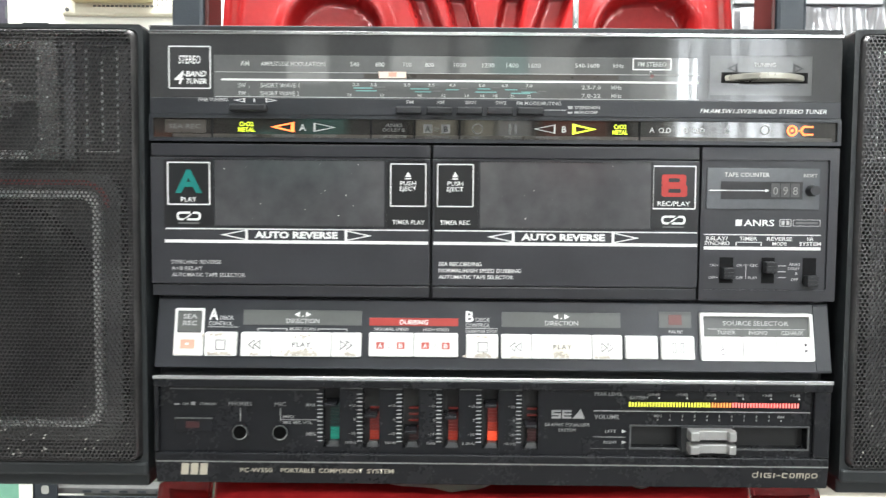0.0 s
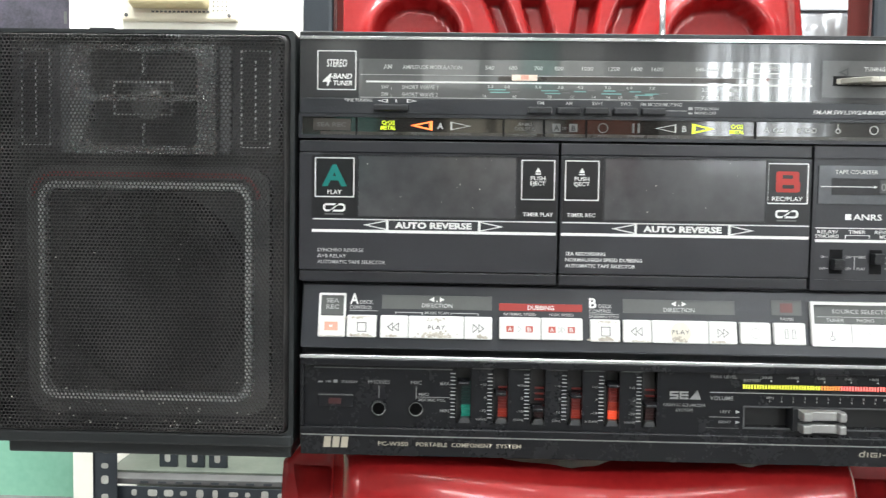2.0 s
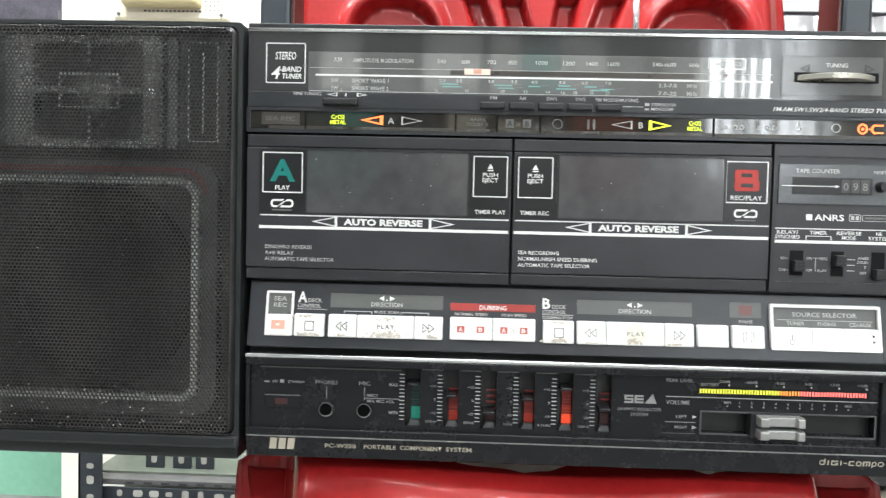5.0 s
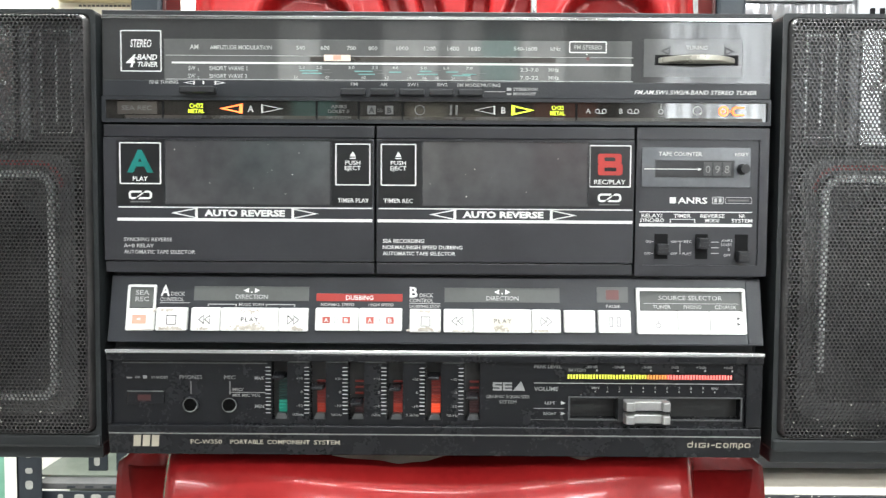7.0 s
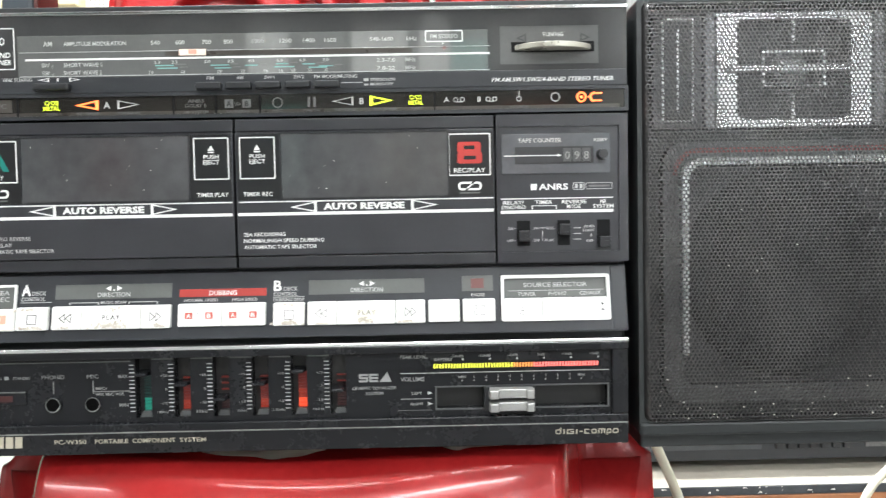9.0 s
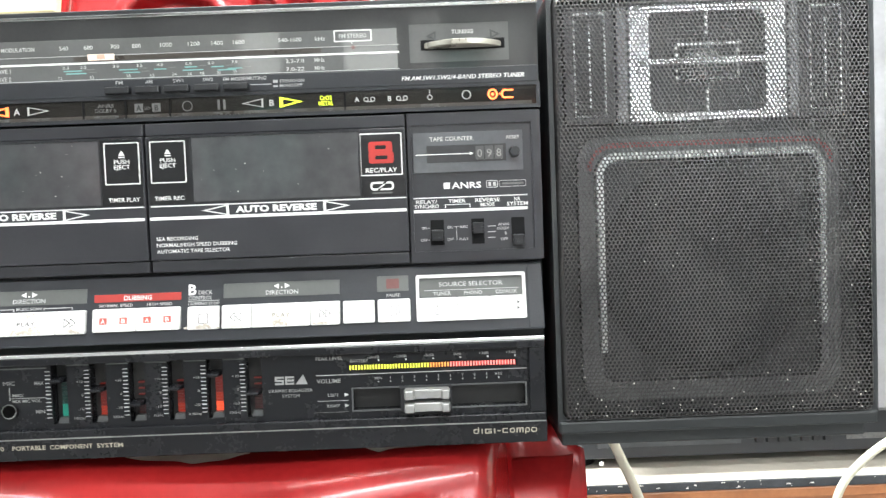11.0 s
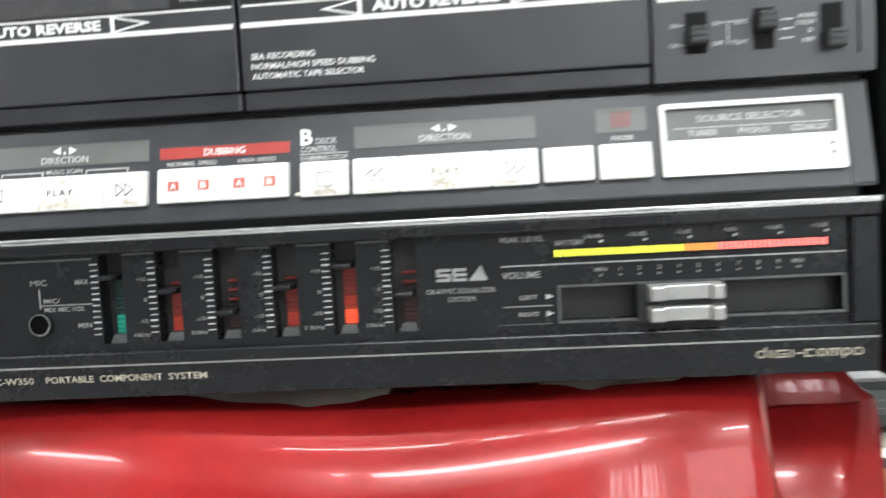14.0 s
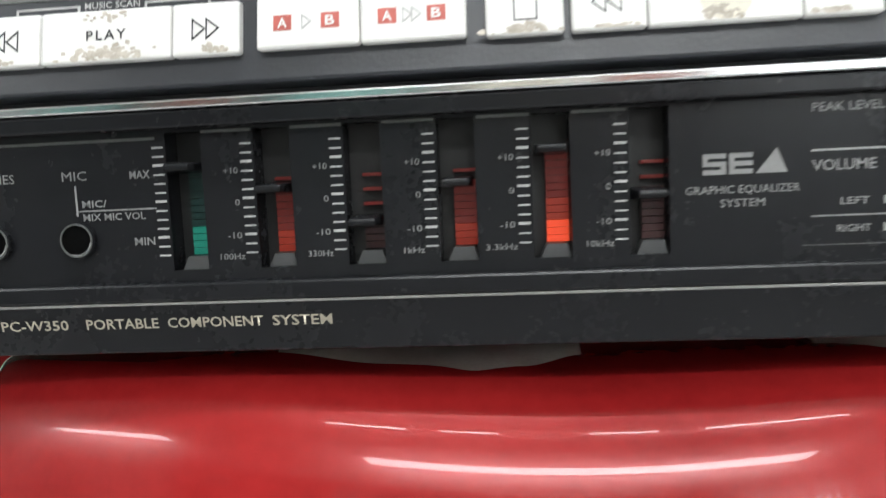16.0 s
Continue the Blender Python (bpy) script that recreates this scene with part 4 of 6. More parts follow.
def lower_panel():
    centres = (-81.0, -61.6, -42.3, -22.8, -3.5, 16.0)
    # one plate with the slider and volume slots cut through it
    xs = [LEFT + 2] + [e for x in centres for e in (x - 3.9, x + 3.9)] + [65.1, 151.1, RIGHT - 2]
    zs = [493.5, 496.2, 497.6, 508.4, 525.8, 529.5]
    def solid(i, k):
        if not (0 <= i < len(xs) - 1 and 0 <= k < len(zs) - 1):
            return False
        return not (i < 12 and i % 2 and 0 < k < 4) and not (i == 13 and k == 2)
    bm = bmesh.new()
    front, back = [[[bm.verts.new((x * MM, d * MM, z * MM)) for z in zs] for x in xs] for d in (1.6, 7.5)]
    for i in range(len(xs) - 1):
        for k in range(len(zs) - 1):
            if not solid(i, k):
                continue
            for side in (front, back):
                bm.faces.new((side[i][k], side[i + 1][k], side[i + 1][k + 1], side[i][k + 1]))
            for di, dk, p, q in ((-1, 0, (i, k), (i, k + 1)), (1, 0, (i + 1, k), (i + 1, k + 1)), (0, -1, (i, k), (i + 1, k)), (0, 1, (i, k + 1), (i + 1, k + 1))):
                if not solid(i + di, k + dk):
                    bm.faces.new((front[p[0]][p[1]], front[q[0]][q[1]], back[q[0]][q[1]], back[p[0]][p[1]]))
    bmesh.ops.recalc_face_normals(bm, faces=bm.faces)
    pan = part("equalizer_panel", bm, EQ_PANEL, boombox, "black equalizer panel with sliders and sockets")
    part("lower_chrome_line", box(LEFT + 1.2, RIGHT - 1, 530.3, 532.2, -2.6, 8, bevel=0.4), CHROME, boombox, "bright chrome trim line")
    part("upper_lip", box(LEFT + 1.2, RIGHT - 1, 526.4, 530.2, -1.8, 8, bevel=0.6), EQ_PANEL, pan)
    part("lower_lip", box(LEFT + 1, RIGHT - 1, 489.6, 493.8, -0.6, 8, bevel=0.7), EQ_PANEL, pan)
    for x0, x1 in ((LEFT + 1, LEFT + 3.2), (RIGHT - 9, RIGHT - 1)):
        part("side_lip", box(x0, x1, 493.9, 526.3, -0.6, 8, bevel=0.6), EQ_PANEL, pan)
    y = 1.6
    bars("panel_edge", [(-160, -87, 524.4, 525.0)], y - 0.1, GREY_PLATE, pan)
    letters("ON", -153.6, 516.6, 1.3, y, INK_SOFT, pan, "LEFT", 2.6)
    letters("STANDBY", -145.4, 516.6, 1.3, y, INK_SOFT, pan, "LEFT", 8.6)
    bars("mark", [(-157.8, -155.2, 516.6, 517.4), (-149.6, -147.6, 516.6, 518.2)], y, INK_SOFT, pan)
    part("power_switch", box(-157.6, -138.8, 503.6, 511.0, 0.8, 3, bevel=0.5), EQ_PANEL, pan, "dark power push switch")
    part("power_line", box(-157.4, -139.0, 510.1, 510.6, 0.5, 1.2), GREY_PLATE, pan)
    part("power_lamp", box(-152, -145.5, 505.6, 508.6, 0.65, 1.0), EQ_DARK, pan)
    for x, word in ((-125.5, "PHONES"), (-105.9, "MIC")):
        letters(word, x, 516.5, 2.0, y, INK_SOFT, pan, "CENTER", 1.9 * len(word), 0.0)
        bars("socket_line", [(x - 0.2, x + 0.2, 508.8, 515.4)], y, INK_SOFT, pan)
        sock = part("socket", add_ring(bmesh.new(), rounded(x - 4.1, x + 4.1, 499.5, 507.7, 4.05, 7), rounded(x - 3.3, x + 3.3, 500.3, 506.9, 3.25, 7), y - 1.3, y + 0.2), EQ_PANEL, pan, "round jack socket")
        part("socket_rim", add_ring(bmesh.new(), rounded(x - 3.7, x + 3.7, 499.9, 507.3, 3.65, 7), rounded(x - 3.35, x + 3.35, 500.25, 506.95, 3.3, 7), y - 1.6, y - 1.2), GREY_PLATE, sock)
        part("socket_hole", add_cyl(bmesh.new(), x, 503.6, y - 1.35, y + 0.1, 3.45, n=24), SOCKET_SHADE, sock)
        # Chrome crescent that shapes the glint on the socket's lower edge.
        arc = [radians(250 + 100 * k / 10) for k in range(11)]
        crescent = [(x + 3.7 * math.cos(a), 503.6 + 3.7 * math.sin(a)) for a in arc] + [(x + 3.25 * math.cos(a) - 0.1, 503.75 + 3.25 * math.sin(a)) for a in arc[::-1]]
        part("socket_contact", add_slab(bmesh.new(), crescent, y - 1.5, y - 1.3), CHROME, sock, "chrome crescent for the glint on the socket's edge")
    letters("MIC/", -104.6, 510.6, 1.5, y, INK_SOFT, pan, "LEFT", 5.6)
    letters("MIX MIC VOL", -104.6, 507.7, 1.5, y, INK_SOFT, pan, "LEFT", 14.2)
    bars("socket_line", [(-105.7, -87.8, 509.7, 510.0)], y, INK_SOFT, pan)
    letters("MAX", -91.0, 516.4, 1.7, y, INK_SOFT, pan, "CENTER", 4.6)
    letters("MIN", -91.0, 502.0, 1.7, y, INK_SOFT, pan, "CENTER", 4.6)
    knobs = (518.3, 513.0, 505.3, 512.6, 518.5, 508.6)
    for i, (x, kz) in enumerate(zip(centres, knobs)):
        slot = part("slider_slot", box(x - 3.9, x + 3.9, 496.0, 526.0, 7.2, 8.2), SLOT_BED, pan)
        # a lit bar below the knob, separate dim ticks above it
        for k in range(15):
            z = 499.2 + k * 1.55
            below = z < kz
            if i == 0:
                shade = EQ_GREEN if k < 4 else EQ_TEAL
            elif i == 4:
                shade = EQ_HOT if k < 3 else EQ_MID if k < 6 else EQ_RED
            elif below:
                shade = EQ_MID if k < 3 and i in (1, 3) else EQ_RED if i in (1, 3) else EQ_DARK
            else:
                shade = EQ_RED
            if z > 517 or (not below and k % 2):
                continue
            part("slider_segment", box(x - 1.0, x + 3.6, z, z + (1.42 if below else 0.7), 5.6, 7.3), shade, slot)
        bm = bmesh.new()
        add_slab(bm, [(x - 2.6, 496.0), (x + 3.9, 496.0), (x + 3.0, 499.0), (x - 1.2, 499.0)], 3.0, 7.3)
        part("slot_ramp", bm, FOOT_GREY, slot)
        bm = bmesh.new()
        add_box(bm, x - 3.3, x + 3.3, kz - 1.3, kz + 1.3, -2.6, 7.0, bevel=0.45, taper=0.5)
        add_box(bm, x - 2.8, x + 2.8, kz - 0.3, kz + 0.3, -3.0, -2.5, bevel=0.12)
        part("slider_knob", bm, EQ_PANEL, slot, "small black slider knob")
        marks = []
        for k in range(13):
            z = 499.4 + k * 1.93
            long = k in (2, 6, 10)
            marks.append((x - 6.9, x - 4.4, z, z + (0.55 if long else 0.35)))
        tagged(bars("scale_mark", marks, y, INK_GREY, pan), kind="stuff")
        if i:
            for dz, word in ((516.4, "+10"), (509.6, "0"), (502.6, "-10")):
                letters(word, x - 7.6, dz + 0.1, 1.35, y, INK_SOFT, pan, "RIGHT", 1.05 * len(word), 0.0)
            word = ("", "100Hz", "330Hz", "1kHz", "3.3kHz", "10kHz")[i]
            letters(word, x - 7.2, 498.2, 1.3, y, INK_SOFT, pan, "RIGHT", 1.1 * len(word), 0.0)
        if i < 5:
            part("slot_lintel", box(x + 4.4, x + 15.2, 525.3, 525.9, y - 0.5, y), GREY_PLATE, pan)
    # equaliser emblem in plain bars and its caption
    for x0, x1 in ((26.4, 30.9), (31.5, 36.0)):
        for z in (511.7, 513.3, 514.9):
            part("emblem_bar", box(x0, x1, z, z + 0.95, y - 0.12, y), INK_SOFT, pan)
    for x0, z in ((26.4, 514.2), (29.9, 512.6), (31.5, 512.6), (31.5, 514.2)):
        part("emblem_bar", box(x0, x0 + 1.0, z, z + 0.7, y - 0.11, y), INK_SOFT, pan)
    part("emblem_wedge", add_slab(bmesh.new(), [(36.6, 511.7), (42.6, 511.7), (40.6, 516.6)], y - 0.12, y), INK_SOFT, pan)
    letters("GRAPHIC EQUALIZER", 34, 507.9, 1.6, y, INK_SOFT, pan, "CENTER", 22, 0.0)
    letters("SYSTEM", 34, 505.2, 1.6, y, INK_SOFT, pan, "CENTER", 8.6, 0.0)
    # level meter
    letters("PEAK LEVEL", 47.2, 523.2, 1.7, y, INK_SOFT, pan, "LEFT", 13.5)
    letters("BATTERY", 64.4, 521.6, 1.5, y, INK_SOFT, pan, "LEFT", 9.0)
    for i, word in enumerate(("-20dB", "-10dB", "-5dB", "0dB", "+3dB", "+5dB")):
        x = 78.5 + i * 13.6
        letters(word, x + 0.4, 523.4, 1.3, y, INK_SOFT, pan, "RIGHT", 1.25 * len(word))
        bars("meter_mark", [(x - 0.35, x + 0.35, 521.9, 522.6)], y, INK, pan)
    part("meter_bed", box(63.4, 147.6, 517.2, 520.9, y - 0.2, y), RECESS, pan)
    count = 58
    for k in range(count):
        x = 64.0 + k * 83.0 / count
        glow = YELLOW if x < 103.5 else ORANGE_LED if x < 113 else RED_LED
        part("meter_bar", box(x, x + 0.62, 518.0, 520.2, y - 0.45, y - 0.15), glow, pan)
    bars("rule", [(47.1, 152, 515.5, 515.85)], y, INK_GREY, pan)
    letters("VOLUME", 47.2, 511.7, 2.1, y, INK_SOFT, pan, "LEFT", 12.0)
    for i, word in enumerate(("MIN", "1", "2", "3", "4", "5", "6", "7", "8", "9", "MAX")):
        x = 78.0 + i * 6.0
        letters(word, x, 512.8, 1.3, y, INK_SOFT, pan, "CENTER", 3.6 if len(word) > 1 else None)
        bars("volume_mark", [(x - 0.3, x + 0.3, 511.2, 511.9)], y, INK_SOFT, pan)
    letters("LEFT", 52.6, 504.9, 1.4, y, INK_SOFT, pan, "LEFT", 5.4)
    letters("RIGHT", 52.0, 499.5, 1.4, y, INK_SOFT, pan, "LEFT", 6.4)
    triangle(63.0, 60.8, 505.6, 0.9, 0, y, INK_GREY, pan, True)
    triangle(63.0, 60.8, 500.2, 0.9, 0, y, INK_GREY, pan, True)
    bars("rule", [(47.1, 62.5, 502.6, 502.9)], y, INK_SOFT, pan)
    bars("rule", [(45.5, 62.5, 496.9, 497.1)], y, INK_DIM, pan)
    part("volume_slot", box(65.1, 151.1, 497.6, 508.4, 7.2, 8.2), SLOT_BED, pan)
    part("volume_slot_edge", add_ring(bmesh.new(), rounded(64.4, 151.8, 496.9, 509.0, 0.3, 2), rounded(65.2, 151.0, 497.7, 508.3, 0.2, 2), y - 0.5, y), FOOT_GREY, pan)
    for z0, z1 in ((503.4, 508.8), (497.0, 502.2)):
        bm = bmesh.new()
        add_box(bm, 91.0, 113.2, z0, z1, -5.5, 7, bevel=0.5, taper=0.4)
        add_box(bm, 90.8, 96.2, z0, z1, -8.0, -4, bevel=0.6, taper=0.5)
        add_box(bm, 109.0, 113.5, z0, z1, -8.0, -4, bevel=0.6, taper=0.5)
        part("volume_knob", bm, SILVER, pan, "silver grey volume slider knob")
    part("knob_base", box(88.8, 114.2, 497.0, 508.8, -1.5, 7, bevel=0.3), BLACK, pan)


def name_band():
    band = part("name_band", box(LEFT + 1, RIGHT - 0.5, 478.0, 489.3, -2.6, 10, bevel=0.6), EQ_PANEL, boombox, "black bottom band with gold lettering")
    # Silver strip stands in for the highlight along the band's top edge.
    part("band_line", box(LEFT + 1.4, RIGHT - 1, 488.9, 489.5, -2.9, 4, bevel=0.1), SILVER, band)
    y = -2.6
    # maker's mark as three plain shapes
    bm = bmesh.new()
    for x in (-154.8, -150.2, -145.6):
        add_slab(bm, [(x, 482.2), (x + 3.6, 482.2), (x + 4.4, 488.2), (x + 0.8, 488.2)], y - 0.12, y)
    part("maker_mark", bm, INK_GOLD, band, "pale gold maker's mark")
    letters("PC-W350", -125.7, 483.8, 2.25, y, INK_GOLD, band, "LEFT", 15.8)
    letters("PORTABLE", -105.7, 483.8, 2.25, y, INK_GOLD, band, "LEFT", 16.6)
    letters("COMPONENT", -87.0, 483.8, 2.25, y, INK_GOLD, band, "LEFT", 21.4)
    letters("SYSTEM", -63.5, 483.8, 2.25, y, INK_GOLD, band, "LEFT", 13.05)
    bm = bmesh.new()
    lo, hi, w = 483.5, 486.0, 0.48
    for x0, x1, up in ((124.5, 127.3, 1), (142.6, 145.2, 0), (150.3, 152.6, -1), (153.3, 156.2, 0)):
        add_ring(bm, rounded(x0, x1, lo, hi, 0.9, 3), rounded(x0 + w, x1 - w, lo + w, hi - w, 0.5, 3), y - 0.12, y)
        if up:
            add_box(bm, x1 - w if up > 0 else x0, x1 if up > 0 else x0 + w, 485 if up > 0 else 482.7, 487.0 if up > 0 else 484.6, y - 0.13, y)
    strokes = [(128.5, 129.1, lo, hi), (134.8, 135.4, lo, hi), (136.4, 138.2, 484.5, 485.0),
               (130.3, 130.85, lo, hi), (130.85, 133.7, hi - w, hi), (130.85, 133.7, lo, lo + w), (133.15, 133.7, lo + w, 484.9), (131.9, 133.15, 484.5, 484.9),
               (139.0, 139.55, lo, hi), (139.55, 141.6, hi - w, hi), (139.55, 141.6, lo, lo + w),
               (146.0, 146.55, lo, hi), (146.55, 149.5, hi - w, hi), (148.95, 149.5, lo, hi - w), (147.5, 148.0, lo, hi - w)]
    for x0, x1, z0, z1 in strokes:
        add_box(bm, x0, x1, z0, z1, y - 0.12, y)
    part("series_mark", bm, INK_GOLD, band, "pale gold rounded series mark")


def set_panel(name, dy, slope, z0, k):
    """Stands a finished panel with all on it dy mm further back, leaning by slope about the height z0; k scales it
    about the camera's axis to fit the view.
    """
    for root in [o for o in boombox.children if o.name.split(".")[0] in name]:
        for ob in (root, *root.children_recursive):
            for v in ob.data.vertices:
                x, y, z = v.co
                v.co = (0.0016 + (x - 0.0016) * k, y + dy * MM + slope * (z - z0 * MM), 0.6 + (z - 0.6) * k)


centre_body()
tuner()
indicator_strip()
decks()
counter_panel()
button_row()
lower_panel()
name_band()
# Sizes keep each panel's place in view; the band tips down to darken.
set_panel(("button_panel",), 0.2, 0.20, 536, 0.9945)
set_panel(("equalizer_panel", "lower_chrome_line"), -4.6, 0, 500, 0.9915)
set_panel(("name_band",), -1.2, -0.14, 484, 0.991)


# ---- loudspeakers at the two ends ----
SPEAKER_W = 159.0


def grille_mesh():
    """Perforated sheet: close-packed round holes, each cell a ring of six faces with a short inner wall."""
    pitch, hole = 2.06, 0.86
    w, z0, z1 = SPEAKER_W - 7.0, 490.2, 695.6
    rowh = pitch * math.sqrt(3) / 2
    verts, faces, index = [], [], {}

    def vert(x, y, z):
        k = (round(x * 50), round(y * 50), round(z * 50))
        if k not in index:
            index[k] = len(verts)
            verts.append((x * MM, y * MM, z * MM))
        return index[k]

    rows = int((z1 - z0) / rowh)
    cols = int(w / pitch)
    rc = pitch / math.sqrt(3)
    for r in range(rows):
        for c in range(cols):
            cx = -w / 2 + pitch * (c + 0.5 + 0.5 * (r % 2))
            cz = z0 + rowh * (r + 0.5)
            if cx > w / 2 - 0.4:
                continue
            o = [vert(cx + rc * math.sin(k * math.pi / 3), 0, cz + rc * math.cos(k * math.pi / 3)) for k in range(6)]
            i = [vert(cx + hole * math.sin(k * math.pi / 3), 0, cz + hole * math.cos(k * math.pi / 3)) for k in range(6)]
            b = [vert(cx + hole * math.sin(k * math.pi / 3), 0.7, cz + hole * math.cos(k * math.pi / 3)) for k in range(6)]
            for k in range(6):
                j = (k + 1) % 6
                faces.append((o[j], o[k], i[k], i[j]))
                faces.append((i[j], i[k], b[k], b[j]))
    me = bpy.data.meshes.new("grille")
    me.from_pydata(verts, [], faces)
    me.materials.append(GRILLE)
    return me


def dome(bm, x, z, rings, n=40):
    """A turned shape about the y axis: rings of (radius, y)."""
    prev = None
    for r, y in rings:
        row = [bm.verts.new(((x + r * math.cos(2 * math.pi * i / n)) * MM, y * MM, (z + r * math.sin(2 * math.pi * i / n)) * MM)) for i in range(n)]
        if prev:
            for i in range(n):
                bm.faces.new((prev[i], prev[(i + 1) % n], row[(i + 1) % n], row[i]))
        prev = row
    bm.faces.new(prev)
    bmesh.ops.recalc_face_normals(bm, faces=bm.faces)
    return bm


GRILLE_MESH = grille_mesh()


def loudspeaker(cx, seed):
    x0, x1 = cx - SPEAKER_W / 2, cx + SPEAKER_W / 2
    bm = bmesh.new()
    add_ring(bm, rounded(x0, x1, 482.4, 698.8, 2.0, 3), rounded(x0 + 2.4, x1 - 2.4, 489.6, 696.8, 4.0, 3), -3.0, 30)
    add_box(bm, x0 + 0.4, x1 - 0.4, 482.6, 698.6, 26, 200, bevel=1.5)
    sp = part("loudspeaker", bm, CASE, boombox, "black loudspeaker box with a perforated steel grille")
    part("plinth", box(x0 + 2.5, x1 - 2.5, 474.2, 482.5, 4.0, 195, bevel=1.2), CASE, sp)
    part("base_lip", box(x0 + 0.2, x1 - 0.2, 482.3, 489.2, -4.0, 30, bevel=1.5), CASE, sp)
    gr = new("grille", GRILLE_MESH)
    gr.location = (cx * MM, -0.006, 0)
    attach(gr, sp)
    tagged(gr, "dark perforated steel grille", kind="stuff")
    # turned-in border of the grille sheet
    bm = bmesh.new()
    outer, inner = rounded(x0 + 2.3, x1 - 2.3, 489.5, 696.9, 5.0, 5), rounded(x0 + 4.6, x1 - 4.6, 491.4, 694.6, 3.5, 5)
    a = [bm.verts.new((x * MM, -0.0004, z * MM)) for x, z in outer]
    m = [bm.verts.new(((x * 0.5 + u * 0.5) * MM, -0.0050, (z * 0.5 + v * 0.5) * MM)) for (x, z), (u, v) in zip(outer, inner)]
    b = [bm.verts.new((x * MM, -0.0061, z * MM)) for x, z in inner]
    for lo, hi in ((a, m), (m, b)):
        for i in range(len(lo)):
            j = (i + 1) % len(lo)
            bm.faces.new((lo[i], lo[j], hi[j], hi[i]))
    bmesh.ops.recalc_face_normals(bm, faces=bm.faces)
    part("grille_border", bm, GRILLE, sp, smooth=True)
    # baffle behind the grille
    part("baffle", box(x0 + 2.5, x1 - 2.5, 489.8, 696.5, 11, 26), WELL, sp)
    tz = 664.0
    tx = cx - 1.0 if cx < 0 else cx - 0.4
    part("tweeter_frame", add_ring(bmesh.new(), rounded(tx - 38.4, tx + 38.4, 635.3, 692.0, 1.0, 4), rounded(tx - 28.5, tx + 28.5, 639.5, 688.6, 4.0, 4), 0.0, 9), TWEET_FRAME, sp, "brushed silver tweeter frame")
    part("tweeter_well", box(tx - 29, tx + 29, 639, 689, 7, 11.5), WELL, sp)
    bm = bmesh.new()
    add_box(bm, tx - 33, tx + 33, tz - 1.5, tz + 1.5, -2.4, 2, bevel=0.5)
    part("tweeter_bar", bm, TWEET_FRAME, sp)
    part("tweeter_outline", outline(tx - 15.6, tx + 15.6, tz - 9.0, tz + 9.0, 0.9, 1.5, 1.4, 0.5), BEAD, sp)
    part("tweeter_post", box(tx - 0.5, tx + 0.5, tz + 12.5, 688.6, 0.5, 2), BEAD, sp)
    part("tweeter_post", box(tx - 0.5, tx + 0.5, 639.5, tz - 12.5, 0.5, 2), BEAD, sp)
    part("tweeter_dome", dome(bmesh.new(), tx, tz, ((10, 7), (9, 5.6), (6.5, 4.2), (3.5, 3.2), (1, 2.9)), 28), SILVER, sp, "small shiny tweeter dome", True)
    for side in (-1, 1):
        u = cx + side * 58.0
        part("vent_panel", box(u - 12.5, u + 12.5, 635.6, 692.0, 2.0, 10, bevel=0.8), BAFFLE, sp)
        part("vent_edge", box(cx + side * 39.5, cx + side * 45.0, 635.6, 692.0, 0.5, 10, bevel=0.8), BEZEL, sp)
        part("vent_outline", outline(u - 7.8, u + 7.8, 638.8, 689.6, 0.7, 2.0, 1.2, 0.4), BEAD, sp)
        part("vent_line", box(u - 0.4, u + 0.4, 643.5, 684.5, 0.9, 2), BEAD, sp)
        part("vent_well", box(u - 6.8, u + 6.8, 640, 688.4, 1.4, 2.2), WELL, sp)
    # woofer surround: red line, silver bead, sunken cone
    wx0, wx1, wz0, wz1 = cx - 56, cx + 56, 505.0, 620.0
    part("woofer_bezel", add_ring(bmesh.new(), rounded(wx0 - 9, wx1 + 9, wz0 - 8, wz1 + 9, 12, 6), rounded(wx0 + 1, wx1 - 1, wz0 + 1, wz1 - 1, 6, 6), 3.5, 11), BEZEL_DIM, sp)
    ro, ri = rounded(wx0 - 5.0, wx1 + 5.0, wz0, wz1 + 5.6, 13, 6)[:14], rounded(wx0 - 2.8, wx1 + 2.8, wz0, wz1 + 3.2, 11, 6)[:14]
    bm = bmesh.new()
    ra, rb = [[bm.verts.new((x * MM, 0.0006, z * MM)) for x, z in pts] for pts in (ro, ri)]
    for k in range(13):
        bm.faces.new((ra[k + 1], ra[k], rb[k], rb[k + 1]))
    part("red_line", bm, RED_LINE, sp, "dull red line over the woofer")
    # the real bead runs all round; this strip is cut where its sheen fades down the sides
    o, n = rounded(wx0 - 1.3, wx1 + 1.3, wz0 - 0.5, wz1 + 1.2, 10, 6), rounded(wx0 + 3.6, wx1 - 3.6, wz0 + 4.2, wz1 - 3.6, 6.5, 6)
    bm = bmesh.new()
    upper = [k for k in range(14)]
    foot = (533.0, 522.0)
    o2 = [(wx1 + 0.9, foot[0])] + [o[k] for k in upper] + [(wx0 - 0.9, foot[1])]
    n2 = [(wx1 - 3.2, foot[0])] + [n[k] for k in upper] + [(wx0 + 3.2, foot[1])]
    if cx < 0:
        # the left bead is built whole, on round the lower corners
        o2, n2 = [o[-1]] + o, [n[-1]] + n
